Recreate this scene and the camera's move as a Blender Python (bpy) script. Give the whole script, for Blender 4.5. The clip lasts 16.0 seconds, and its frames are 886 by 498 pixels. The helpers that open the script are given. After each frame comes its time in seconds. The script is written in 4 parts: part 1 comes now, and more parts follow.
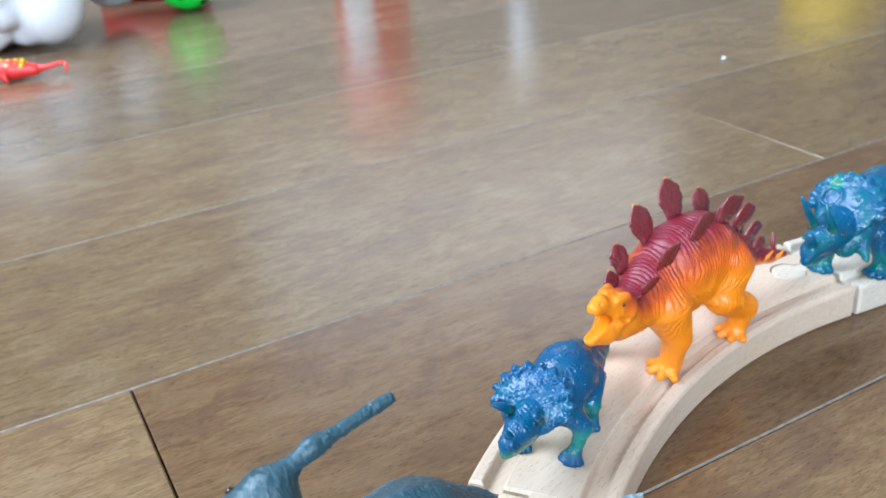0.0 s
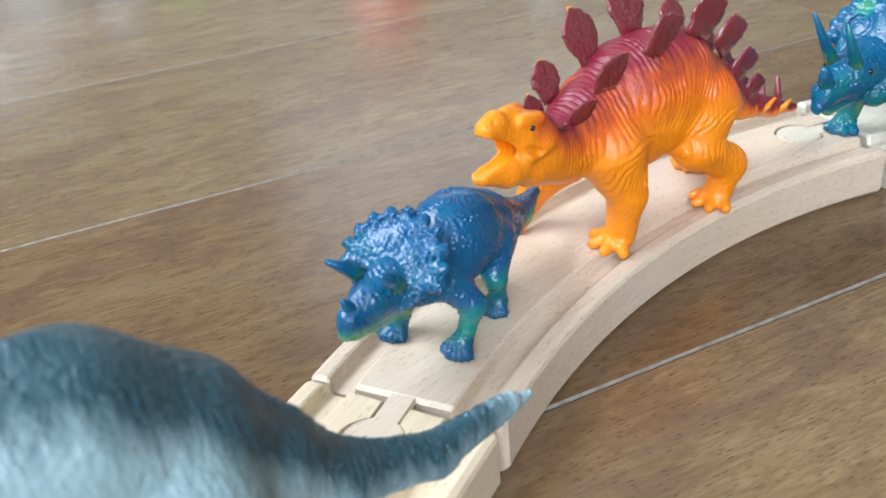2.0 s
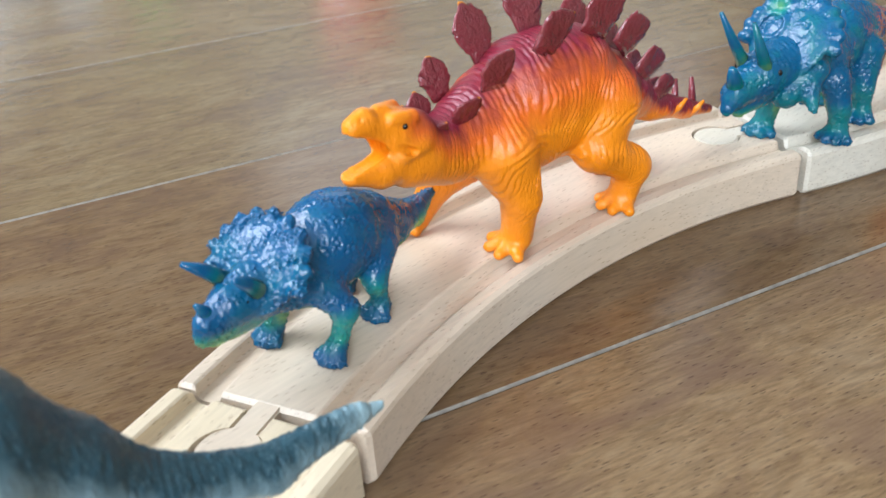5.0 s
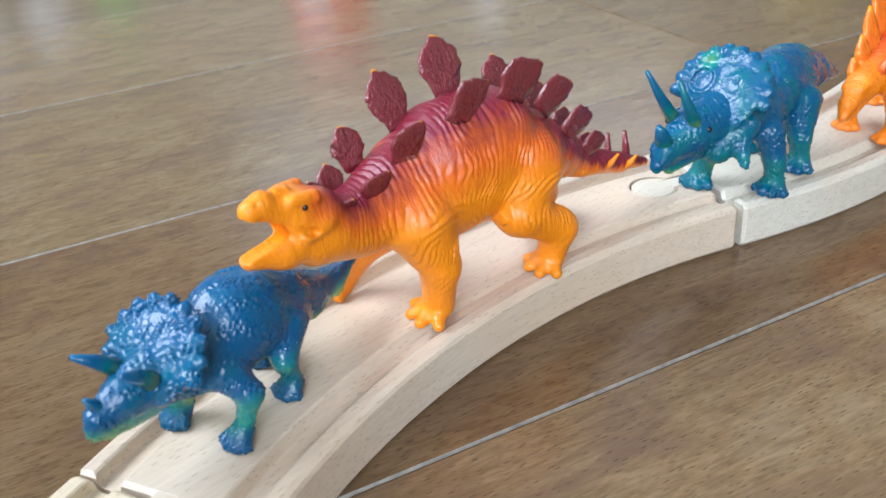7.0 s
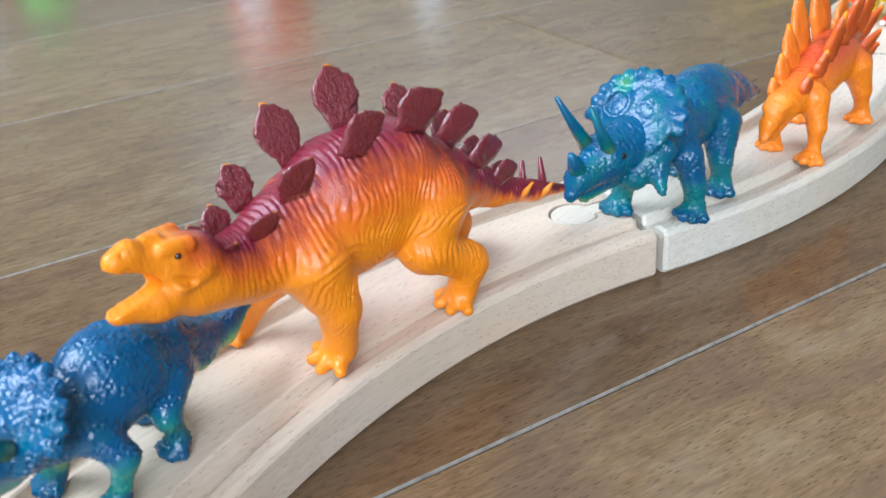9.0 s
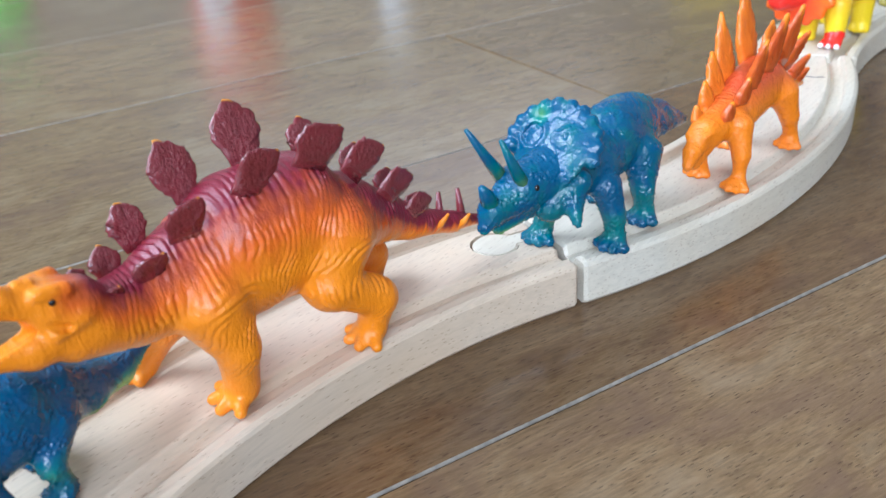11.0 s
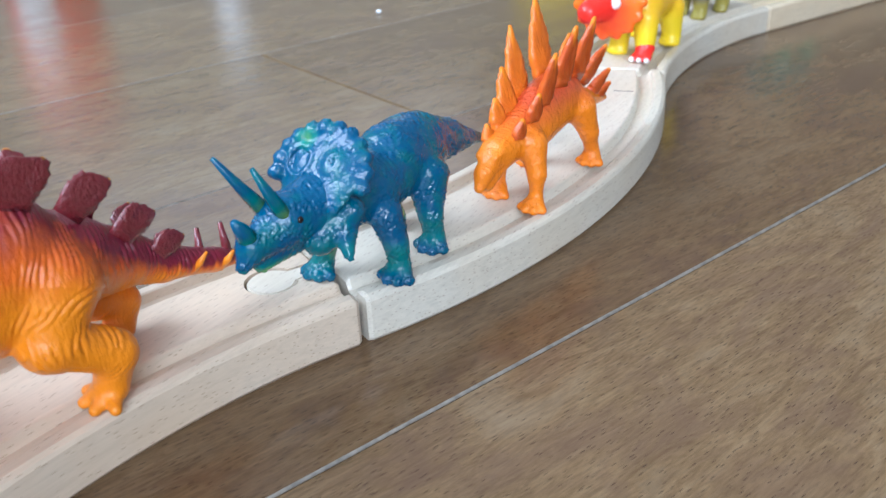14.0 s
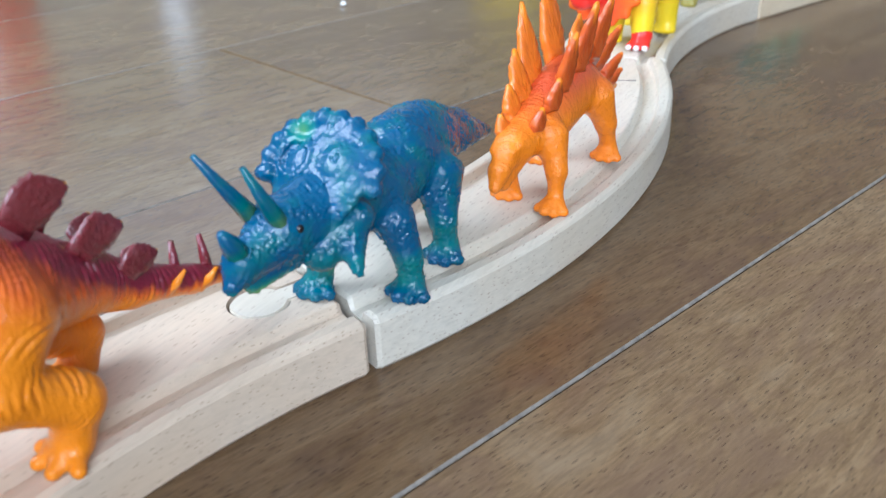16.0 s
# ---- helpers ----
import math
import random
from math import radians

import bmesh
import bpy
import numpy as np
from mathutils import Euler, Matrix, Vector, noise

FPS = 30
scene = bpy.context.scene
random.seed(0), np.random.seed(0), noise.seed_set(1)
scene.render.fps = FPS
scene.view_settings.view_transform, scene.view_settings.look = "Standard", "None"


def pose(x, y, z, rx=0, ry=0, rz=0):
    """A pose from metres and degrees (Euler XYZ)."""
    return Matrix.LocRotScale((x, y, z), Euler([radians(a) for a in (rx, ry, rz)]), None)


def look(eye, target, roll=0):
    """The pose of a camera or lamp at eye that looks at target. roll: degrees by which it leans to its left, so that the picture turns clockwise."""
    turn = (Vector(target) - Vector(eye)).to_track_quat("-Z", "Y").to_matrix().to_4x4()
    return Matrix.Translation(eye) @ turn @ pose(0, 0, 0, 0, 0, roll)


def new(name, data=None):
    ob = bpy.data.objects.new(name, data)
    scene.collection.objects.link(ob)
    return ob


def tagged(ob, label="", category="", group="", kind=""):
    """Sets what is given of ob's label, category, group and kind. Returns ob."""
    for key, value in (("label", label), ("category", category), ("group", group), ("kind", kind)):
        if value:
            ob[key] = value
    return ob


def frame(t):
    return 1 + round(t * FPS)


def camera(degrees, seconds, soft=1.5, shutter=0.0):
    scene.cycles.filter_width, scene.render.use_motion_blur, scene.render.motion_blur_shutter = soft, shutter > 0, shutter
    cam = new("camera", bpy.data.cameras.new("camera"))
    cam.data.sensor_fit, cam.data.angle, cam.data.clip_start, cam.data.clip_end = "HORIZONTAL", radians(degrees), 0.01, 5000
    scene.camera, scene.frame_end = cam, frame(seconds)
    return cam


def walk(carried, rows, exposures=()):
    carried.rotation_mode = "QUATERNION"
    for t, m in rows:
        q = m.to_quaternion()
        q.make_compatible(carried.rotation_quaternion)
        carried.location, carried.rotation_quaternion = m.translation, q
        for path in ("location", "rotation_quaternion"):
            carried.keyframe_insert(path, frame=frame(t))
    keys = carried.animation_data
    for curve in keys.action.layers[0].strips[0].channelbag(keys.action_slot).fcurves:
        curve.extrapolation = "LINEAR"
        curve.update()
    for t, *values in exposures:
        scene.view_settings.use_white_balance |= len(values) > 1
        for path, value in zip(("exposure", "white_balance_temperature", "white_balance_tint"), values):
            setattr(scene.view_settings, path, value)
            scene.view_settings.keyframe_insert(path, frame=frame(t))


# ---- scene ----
cam = camera(51.98, 16.0)
cam.data.dof.use_dof, cam.data.dof.focus_distance, cam.data.dof.aperture_fstop = True, 0.21, 30.0
PATH = [
    (0, (0.02515, 0.04911, 0.17673), (0.07938, 0.49127, -0.05031), -4.42),
    (0.5, (0.04088, 0.06506, 0.14980), (0.07944, 0.50626, -0.08227), -5.29),
    (1, (0.05375, 0.08183, 0.13054), (0.08618, 0.52092, -0.10641), -6.12),
    (1.5, (0.06263, 0.08862, 0.12313), (0.09452, 0.52126, -0.12546), -5.44),
    (2, (0.06839, 0.09488, 0.11613), (0.09544, 0.52786, -0.13246), -5.06),
    (2.5, (0.08054, 0.10008, 0.11029), (0.11192, 0.53233, -0.13906), -4.48),
    (3, (0.08200, 0.09846, 0.10782), (0.11661, 0.53007, -0.14221), -4.06),
    (3.2, (0.08201, 0.09644, 0.10706), (0.11947, 0.52907, -0.14079), -4.15),
    (5.3, (0.09097, 0.09976, 0.11345), (0.12623, 0.53171, -0.13591), -4.04),
    (5.5, (0.09268, 0.10139, 0.11444), (0.12770, 0.53359, -0.13450), -4.03),
    (6, (0.09960, 0.10175, 0.11636), (0.13325, 0.53405, -0.13260), -4.13),
    (6.5, (0.10172, 0.10281, 0.11720), (0.13601, 0.53537, -0.13123), -4.14),
    (7, (0.10641, 0.10568, 0.12034), (0.14515, 0.53949, -0.12523), -4.63),
    (7.5, (0.10986, 0.10832, 0.12049), (0.15686, 0.54280, -0.12245), -5.17),
    (8, (0.11396, 0.11088, 0.11946), (0.16595, 0.54459, -0.12382), -4.98),
    (8.5, (0.11682, 0.11521, 0.12002), (0.17188, 0.54892, -0.12260), -4.82),
    (9, (0.11957, 0.11512, 0.11923), (0.18115, 0.54881, -0.12186), -4.55),
    (9.2, (0.12177, 0.11594, 0.11942), (0.18871, 0.54805, -0.12307), -4.13),
    (11.3, (0.13915, 0.11696, 0.12139), (0.21484, 0.55139, -0.11428), -4.23),
    (11.5, (0.14180, 0.11519, 0.12135), (0.22036, 0.54930, -0.11397), -4.18),
    (12, (0.14569, 0.11619, 0.12234), (0.23218, 0.54957, -0.11155), -3.96),
    (12.5, (0.15198, 0.11635, 0.12537), (0.24778, 0.54923, -0.10579), -4.12),
    (13, (0.15474, 0.11588, 0.12511), (0.25779, 0.54830, -0.10381), -3.87),
    (13.5, (0.16027, 0.11968, 0.12591), (0.27363, 0.55008, -0.10192), -3.98),
    (14, (0.16255, 0.12865, 0.11429), (0.30221, 0.54956, -0.11664), -2.65),
    (14.5, (0.16409, 0.13827, 0.10872), (0.32107, 0.55195, -0.12414), -2.00),
    (15, (0.15757, 0.14724, 0.10614), (0.31755, 0.56020, -0.12597), -1.92),
    (15.5, (0.15566, 0.15344, 0.10159), (0.31817, 0.56601, -0.12944), -2.12),
    (16, (0.15842, 0.15969, 0.10192), (0.32523, 0.57111, -0.12809), -2.25),
]
walk(cam, [(t, look(eye, target, roll)) for t, eye, target, roll in PATH],
     [(0.0, 0.10, 5900, 10), (1.0, 0.08, 6100, 10), (3.0, 0.02, 6450, 10), (7.0, 0.03, 6150, 10), (10.0, 0.0, 5850, 10), (13.0, -0.10, 5750, 10), (16.0, -0.08, 5750, 10)])


# ---- world and light ----
world = bpy.data.worlds.new("world")
scene.world = world
world.use_nodes = True
wn = world.node_tree.nodes
sky = wn.new("ShaderNodeTexSky")
sky.sky_type, sky.sun_disc = "NISHITA", False
sky.sun_elevation, sky.sun_rotation = radians(35), radians(20)
world.node_tree.links.new(sky.outputs[0], wn["Background"].inputs[0])
wn["Background"].inputs[1].default_value = 0.1


def window_light(eye, target, w, h, power, colour):
    data = bpy.data.lights.new("daylight", "AREA")
    data.shape, data.size, data.size_y, data.energy, data.color = "RECTANGLE", w, h, power, colour
    ob = new("daylight", data)
    ob.matrix_world = look(eye, target)
    return ob


window_light((-0.50, -2.36, 1.45), (0.1, 0, 0.7), 1.6, 1.35, 116, (0.83, 0.945, 1.06))
# west window is out of view, added close and high for steep top light
window_light((-1.46, 0.6, 1.60), (0, 0.45, 0.3), 1.7, 1.1, 92, (0.83, 0.945, 1.06))
window_light((0.55, 3.36, 1.65), (0.55, 0, 1.0), 1.7, 0.9, 6, (0.865, 0.96, 1.02))


# ---- materials ----
class Nodes:
    """A principled material and short ways to add nodes to it."""

    def __init__(self, name, rough=0.5, metal=0.0, coat=0.0, spec=0.5):
        self.mat = bpy.data.materials.new(name)
        self.mat.use_nodes = True
        self.tree = self.mat.node_tree
        self.bsdf = self.tree.nodes["Principled BSDF"]
        self.bsdf.inputs["Roughness"].default_value = rough
        self.bsdf.inputs["Metallic"].default_value = metal
        self.bsdf.inputs["Coat Weight"].default_value = coat
        self.bsdf.inputs["Coat Roughness"].default_value = 0.1
        self.bsdf.inputs["Specular IOR Level"].default_value = spec

    def node(self, kind, **sets):
        n = self.tree.nodes.new(kind)
        for k, v in sets.items():
            n.inputs[k.replace("_", " ")].default_value = v
        return n

    def link(self, a, b):
        self.tree.links.new(a, b)

    def coords(self, scale=(1, 1, 1), turn=(0, 0, 0), random_shift=False):
        tc = self.tree.nodes.new("ShaderNodeTexCoord")
        mp = self.tree.nodes.new("ShaderNodeMapping")
        mp.inputs["Scale"].default_value, mp.inputs["Rotation"].default_value = scale, turn
        self.link(tc.outputs["Object"], mp.inputs["Vector"])
        if random_shift:
            info = self.tree.nodes.new("ShaderNodeObjectInfo")
            mul = self.node("ShaderNodeVectorMath")
            mul.operation = "SCALE"
            mul.inputs[0].default_value = (37.0, 91.0, 13.0)
            self.link(info.outputs["Random"], mul.inputs["Scale"])
            self.link(mul.outputs[0], mp.inputs["Location"])
        return mp.outputs[0]

    def noise(self, vec, scale, detail=3, rough=0.55, distortion=0.0):
        n = self.node("ShaderNodeTexNoise", Scale=scale, Detail=detail, Roughness=rough, Distortion=distortion)
        self.link(vec, n.inputs["Vector"])
        return n.outputs["Fac"]

    def voronoi(self, vec, scale, feature="F1"):
        n = self.node("ShaderNodeTexVoronoi", Scale=scale)
        n.feature = feature
        self.link(vec, n.inputs["Vector"])
        return n.outputs["Distance"]

    def ramp(self, fac, *stops):
        n = self.tree.nodes.new("ShaderNodeValToRGB")
        e = n.color_ramp.elements
        while len(e) < len(stops):
            e.new(0.5)
        for el, (pos, col) in zip(e, stops):
            el.position, el.color = pos, (*col, 1) if len(col) == 3 else col
        self.link(fac, n.inputs["Fac"])
        return n.outputs["Color"]

    def mix(self, fac, a, b, mode="MIX"):
        n = self.tree.nodes.new("ShaderNodeMix")
        n.data_type, n.blend_type = "RGBA", mode
        for sock, v in ((n.inputs[0], fac), (n.inputs[6], a), (n.inputs[7], b)):
            if isinstance(v, (int, float)):
                sock.default_value = v
            elif isinstance(v, tuple):
                sock.default_value = (*v, 1)
            else:
                self.link(v, sock)
        return n.outputs[2]

    def attr(self, name):
        n = self.tree.nodes.new("ShaderNodeAttribute")
        n.attribute_name = name
        return n.outputs["Fac"]

    def math(self, op, a, b=0.0):
        n = self.tree.nodes.new("ShaderNodeMath")
        n.operation = op
        for sock, v in ((n.inputs[0], a), (n.inputs[1], b)):
            if isinstance(v, (int, float)):
                sock.default_value = v
            else:
                self.link(v, sock)
        return n.outputs[0]

    def colour(self, c):
        if isinstance(c, tuple):
            self.bsdf.inputs["Base Color"].default_value = (*c, 1)
        else:
            self.link(c, self.bsdf.inputs["Base Color"])

    def bump(self, height, strength, distance):
        n = self.node("ShaderNodeBump", Strength=strength, Distance=distance)
        self.link(height, n.inputs["Height"])
        if self.bsdf.inputs["Normal"].is_linked:
            self.link(self.bsdf.inputs["Normal"].links[0].from_socket, n.inputs["Normal"])
        self.link(n.outputs[0], self.bsdf.inputs["Normal"])


def plastic(name, low, high, rough=0.32, bumps=(), speckle=None, coat=0.0, spec=0.4, second=None, middle=None):
    """Moulded plastic with a sprayed second colour, laid on by the mesh's own paint values."""
    m = Nodes(name, rough, coat=coat, spec=spec)
    v = m.coords((1000, 1000, 1000))
    f = m.math("ADD", m.attr("paint"), m.math("MULTIPLY", m.math("SUBTRACT", m.noise(v, 0.35, 4), 0.5), 0.28))
    c = m.ramp(f, (0.2, low), (0.5, middle or tuple((a + b) / 2 for a, b in zip(low, high))), (0.8, high))
    c = m.mix(m.math("MULTIPLY", m.noise(v, 1.6, 3), 0.12), c, tuple(x * 0.55 for x in high), "MIX") if speckle is None else \
        m.mix(m.ramp(m.noise(v, 2.2, 2), (0.58, (0, 0, 0)), (0.72, (0.45, 0.45, 0.45))), c, speckle)
    if second:
        c = m.mix(m.ramp(m.noise(v, 0.16, 3, 0.6), (0.46, (0, 0, 0)), (0.68, (0.85, 0.85, 0.85))), c, second)
    m.colour(c)
    if coat:
        b = m.node("ShaderNodeBump", Strength=0.4, Distance=0.0003)
        m.link(m.noise(v, 1.2, 3), b.inputs["Height"])
        m.link(b.outputs[0], m.bsdf.inputs["Coat Normal"])
    for kind, scale, strength, dist in bumps:
        if kind == "cell":
            h = m.voronoi(v, scale)
        elif kind == "fold":
            h = m.noise(m.coords((1000, 300, 190), (0, 0.2, 0)), scale, 3, 0.5, 1.2)
        else:
            h = m.noise(v, scale, 4)
        m.bump(h, strength, dist * 0.001)
    return m.mat


def beech(name, tint):
    m = Nodes(name, 0.48, coat=0.08)
    v = m.coords(random_shift=True)
    grain = m.noise(m.coords((14, 160, 160), random_shift=True), 6, 5, 0.6, 0.6)
    c = m.ramp(grain, (0.3, tuple(x * 0.86 for x in tint)), (0.55, tint), (0.75, tuple(min(1, x * 1.06) for x in tint)))
    c = m.mix(m.ramp(m.noise(v, 25, 3), (0.35, (0, 0, 0)), (0.7, (0.5, 0.5, 0.5))), c, (tint[0] * 0.95, tint[1] * 0.82, tint[2] * 0.68))
    fleck = m.voronoi(m.coords((250, 1500, 1500), random_shift=True), 1.0)
    c = m.mix(m.ramp(fleck, (0.13, (0.6, 0.6, 0.6)), (0.23, (0, 0, 0))), c, (0.30, 0.19, 0.125))
    m.colour(c)
    m.bump(m.noise(m.coords((60, 900, 900)), 2, 3), 0.15, 0.0003)
    return m.mat


def floorwood():
    m = Nodes("stained_floor_wood", 0.3, spec=0.42)
    info = m.tree.nodes.new("ShaderNodeObjectInfo")
    grain = m.noise(m.coords((9.0, 44, 44), random_shift=True), 7, 6, 0.65, 1.2)
    base = m.ramp(grain, (0.30, (0.118, 0.075, 0.038)), (0.5, (0.172, 0.113, 0.059)), (0.70, (0.208, 0.145, 0.082)))
    fine = m.noise(m.coords((62, 560, 560), random_shift=True), 3, 4, 0.65, 0.6)
    base = m.mix(m.ramp(fine, (0.36, (0.45, 0.45, 0.45)), (0.52, (0, 0, 0))), base, (0.072, 0.046, 0.027))
    base = m.mix(m.ramp(fine, (0.56, (0, 0, 0)), (0.70, (0.30, 0.30, 0.30))), base, (0.265, 0.175, 0.108))
    blotch = m.noise(m.coords((1, 1.6, 1), random_shift=True), 30, 5, 0.65, 0.6)
    base = m.mix(m.ramp(blotch, (0.34, (0.7, 0.7, 0.7)), (0.52, (0, 0, 0))), base, (0.120, 0.075, 0.050))
    base = m.mix(m.ramp(blotch, (0.52, (0, 0, 0)), (0.72, (0.5, 0.5, 0.5))), base, (0.218, 0.166, 0.110))
    pit = m.voronoi(m.coords((240, 1500, 1500), random_shift=True), 1.0)
    base = m.mix(m.ramp(pit, (0.13, (0.75, 0.75, 0.75)), (0.24, (0, 0, 0))), base, (0.050, 0.033, 0.022))
    m.colour(m.mix(1.0, base, info.outputs["Color"], "MULTIPLY"))
    m.link(m.math("ADD", 0.14, m.math("MULTIPLY", m.noise(m.coords((1, 1, 1)), 60, 5), 0.14)), m.bsdf.inputs["Roughness"])
    m.bump(fine, 0.09, 0.0002)
    m.bump(m.noise(m.coords((4, 14, 14)), 5, 3), 0.10, 0.003)
    return m.mat


def plain(name, colour, rough=0.5, vary=0.12, scale=40, coat=0.0, bump=0.0):
    m = Nodes(name, rough, coat=coat)
    v = m.coords()
    n = m.noise(v, scale, 4)
    m.colour(m.ramp(n, (0.3, tuple(x * (1 - vary) for x in colour)), (0.7, tuple(min(1, x * (1 + vary)) for x in colour))))
    if bump:
        m.bump(m.noise(v, scale * 6, 3), bump, 0.0005)
    return m.mat


M_FLOOR = floorwood()
M_SEAM = plain("pale_seam_edge", (0.22, 0.19, 0.16), 0.5, 0.4, 300)
M_GAP = plain("dark_joint", (0.05, 0.034, 0.024), 0.8)
M_BEECH_PINK = beech("pink_beech", (0.61, 0.495, 0.385))
M_BEECH_PALE = beech("pale_beech", (0.62, 0.565, 0.475))
M_BEECH_WARM = beech("warm_beech", (0.66, 0.55, 0.40))
M_STEG = plastic("orange_plastic", (0.84, 0.245, 0.005), (0.19, 0.013, 0.030), 0.30, (("fold", 0.9, 0.5, 0.5), ("noise", 3.0, 0.35, 0.25), ("noise", 0.8, 0.45, 0.4)), coat=0.12, middle=(0.70, 0.125, 0.010))
M_PLATE = plastic("maroon_plastic", (0.80, 0.28, 0.02), (0.185, 0.016, 0.024), 0.18, (("fold", 1.4, 0.7, 0.6), ("noise", 1.1, 0.8, 0.9)), coat=1.0)
M_TRI_A = plastic("blue_green_plastic", (0.24, 0.40, 0.10), (0.001, 0.070, 0.178), 0.20, (("noise", 1.5, 0.35, 0.3),), (0.002, 0.10, 0.17), coat=0.12, spec=0.4, second=(0.002, 0.090, 0.165), middle=(0.010, 0.20, 0.17))
M_TRI_B = plastic("teal_blue_plastic", (0.20, 0.38, 0.08), (0.001, 0.072, 0.165), 0.20, (("noise", 1.3, 0.4, 0.35),), (0.002, 0.12, 0.16), coat=0.12, spec=0.4, second=(0.002, 0.115, 0.14), middle=(0.006, 0.18, 0.15))
M_STEG_B = plastic("light_orange_plastic", (0.86, 0.22, 0.006), (0.66, 0.085, 0.022), 0.24, (("noise", 0.9, 0.7, 0.8), ("fold", 0.5, 0.6, 0.8)), coat=0.2)
M_SPIKE_B = plastic("red_orange_plastic", (0.90, 0.24, 0.012), (0.42, 0.030, 0.014), 0.28, (("fold", 1.0, 0.5, 0.5),), coat=0.2)
M_PARA = plastic("grey_teal_plastic", (0.27, 0.39, 0.43), (0.022, 0.066, 0.090), 0.34, (("fold", 0.8, 0.6, 0.7), ("noise", 1.5, 0.5, 0.4)), (0.20, 0.29, 0.31), coat=0.15)
M_FRILL = plastic("orange_red_plastic", (0.95, 0.17, 0.012), (0.85, 0.030, 0.020), 0.25, (("noise", 0.5, 0.3, 0.6),))
M_YELLOW = plastic("yellow_plastic", (0.85, 0.60, 0.015), (0.88, 0.50, 0.02), 0.3, (("noise", 0.6, 0.3, 0.5),))
M_PURPLE = plastic("purple_blue_plastic", (0.33, 0.27, 0.05), (0.055, 0.050, 0.13), 0.3, (("cell", 0.5, 0.6, 0.5),))
M_TEAL = plastic("bright_teal_plastic", (0.05, 0.42, 0.20), (0.01, 0.27, 0.30), 0.3, (("noise", 0.6, 0.4, 0.5),))
M_EYE = plain("eye_black", (0.012, 0.008, 0.008), 0.12)
M_LIME = plain("lime_paint", (0.62, 0.72, 0.05), 0.2)
M_WHITE_PAINT = plain("white_toe_paint", (0.80, 0.72, 0.70), 0.3)
M_WALL = plain("wall_paint", (0.50, 0.455, 0.385), 0.7)
M_CEIL = plain("ceiling_paint", (0.80, 0.79, 0.77), 0.8)
M_FUR = plain("white_fur", (0.80, 0.83, 0.86), 0.95, 0.06, 400, bump=0.8)
M_RED = plain("red_paint", (0.75, 0.035, 0.03), 0.35)
M_WHITE = plain("white_board", (0.82, 0.84, 0.86), 0.4)
M_GREEN = plain("green_vinyl", (0.03, 0.80, 0.06), 0.35)
M_YELBOX = plain("yellow_board", (0.80, 0.55, 0.02), 0.45)
M_DARK = plain("dark_cloth", (0.035, 0.035, 0.06), 0.8)


# ---- building tools ----
def link_mesh(name, mesh, material, parent=None, label="", smooth=True):
    mesh.materials.append(material)
    if smooth:
        mesh.polygons.foreach_set("use_smooth", [True] * len(mesh.polygons))
    ob = new(name, mesh)
    if parent:
        ob.parent = parent
    return tagged(ob, label)


def part(name, bm, material, parent=None, label="", smooth=True):
    mesh = bpy.data.meshes.new(name)
    bm.to_mesh(mesh)
    bm.free()
    return link_mesh(name, mesh, material, parent, label, smooth)


def box_bm(x0, x1, y0, y1, z0, z1, bevel=0.0, segments=2):
    bm = bmesh.new()
    bmesh.ops.create_cube(bm, size=1, matrix=Matrix.Translation(((x0 + x1) / 2, (y0 + y1) / 2, (z0 + z1) / 2)) @ Matrix.Diagonal((x1 - x0, y1 - y0, z1 - z0, 1)))
    if bevel:
        bmesh.ops.bevel(bm, geom=bm.edges[:], offset=bevel, segments=segments, affect="EDGES")
    return bm


MM = 0.001


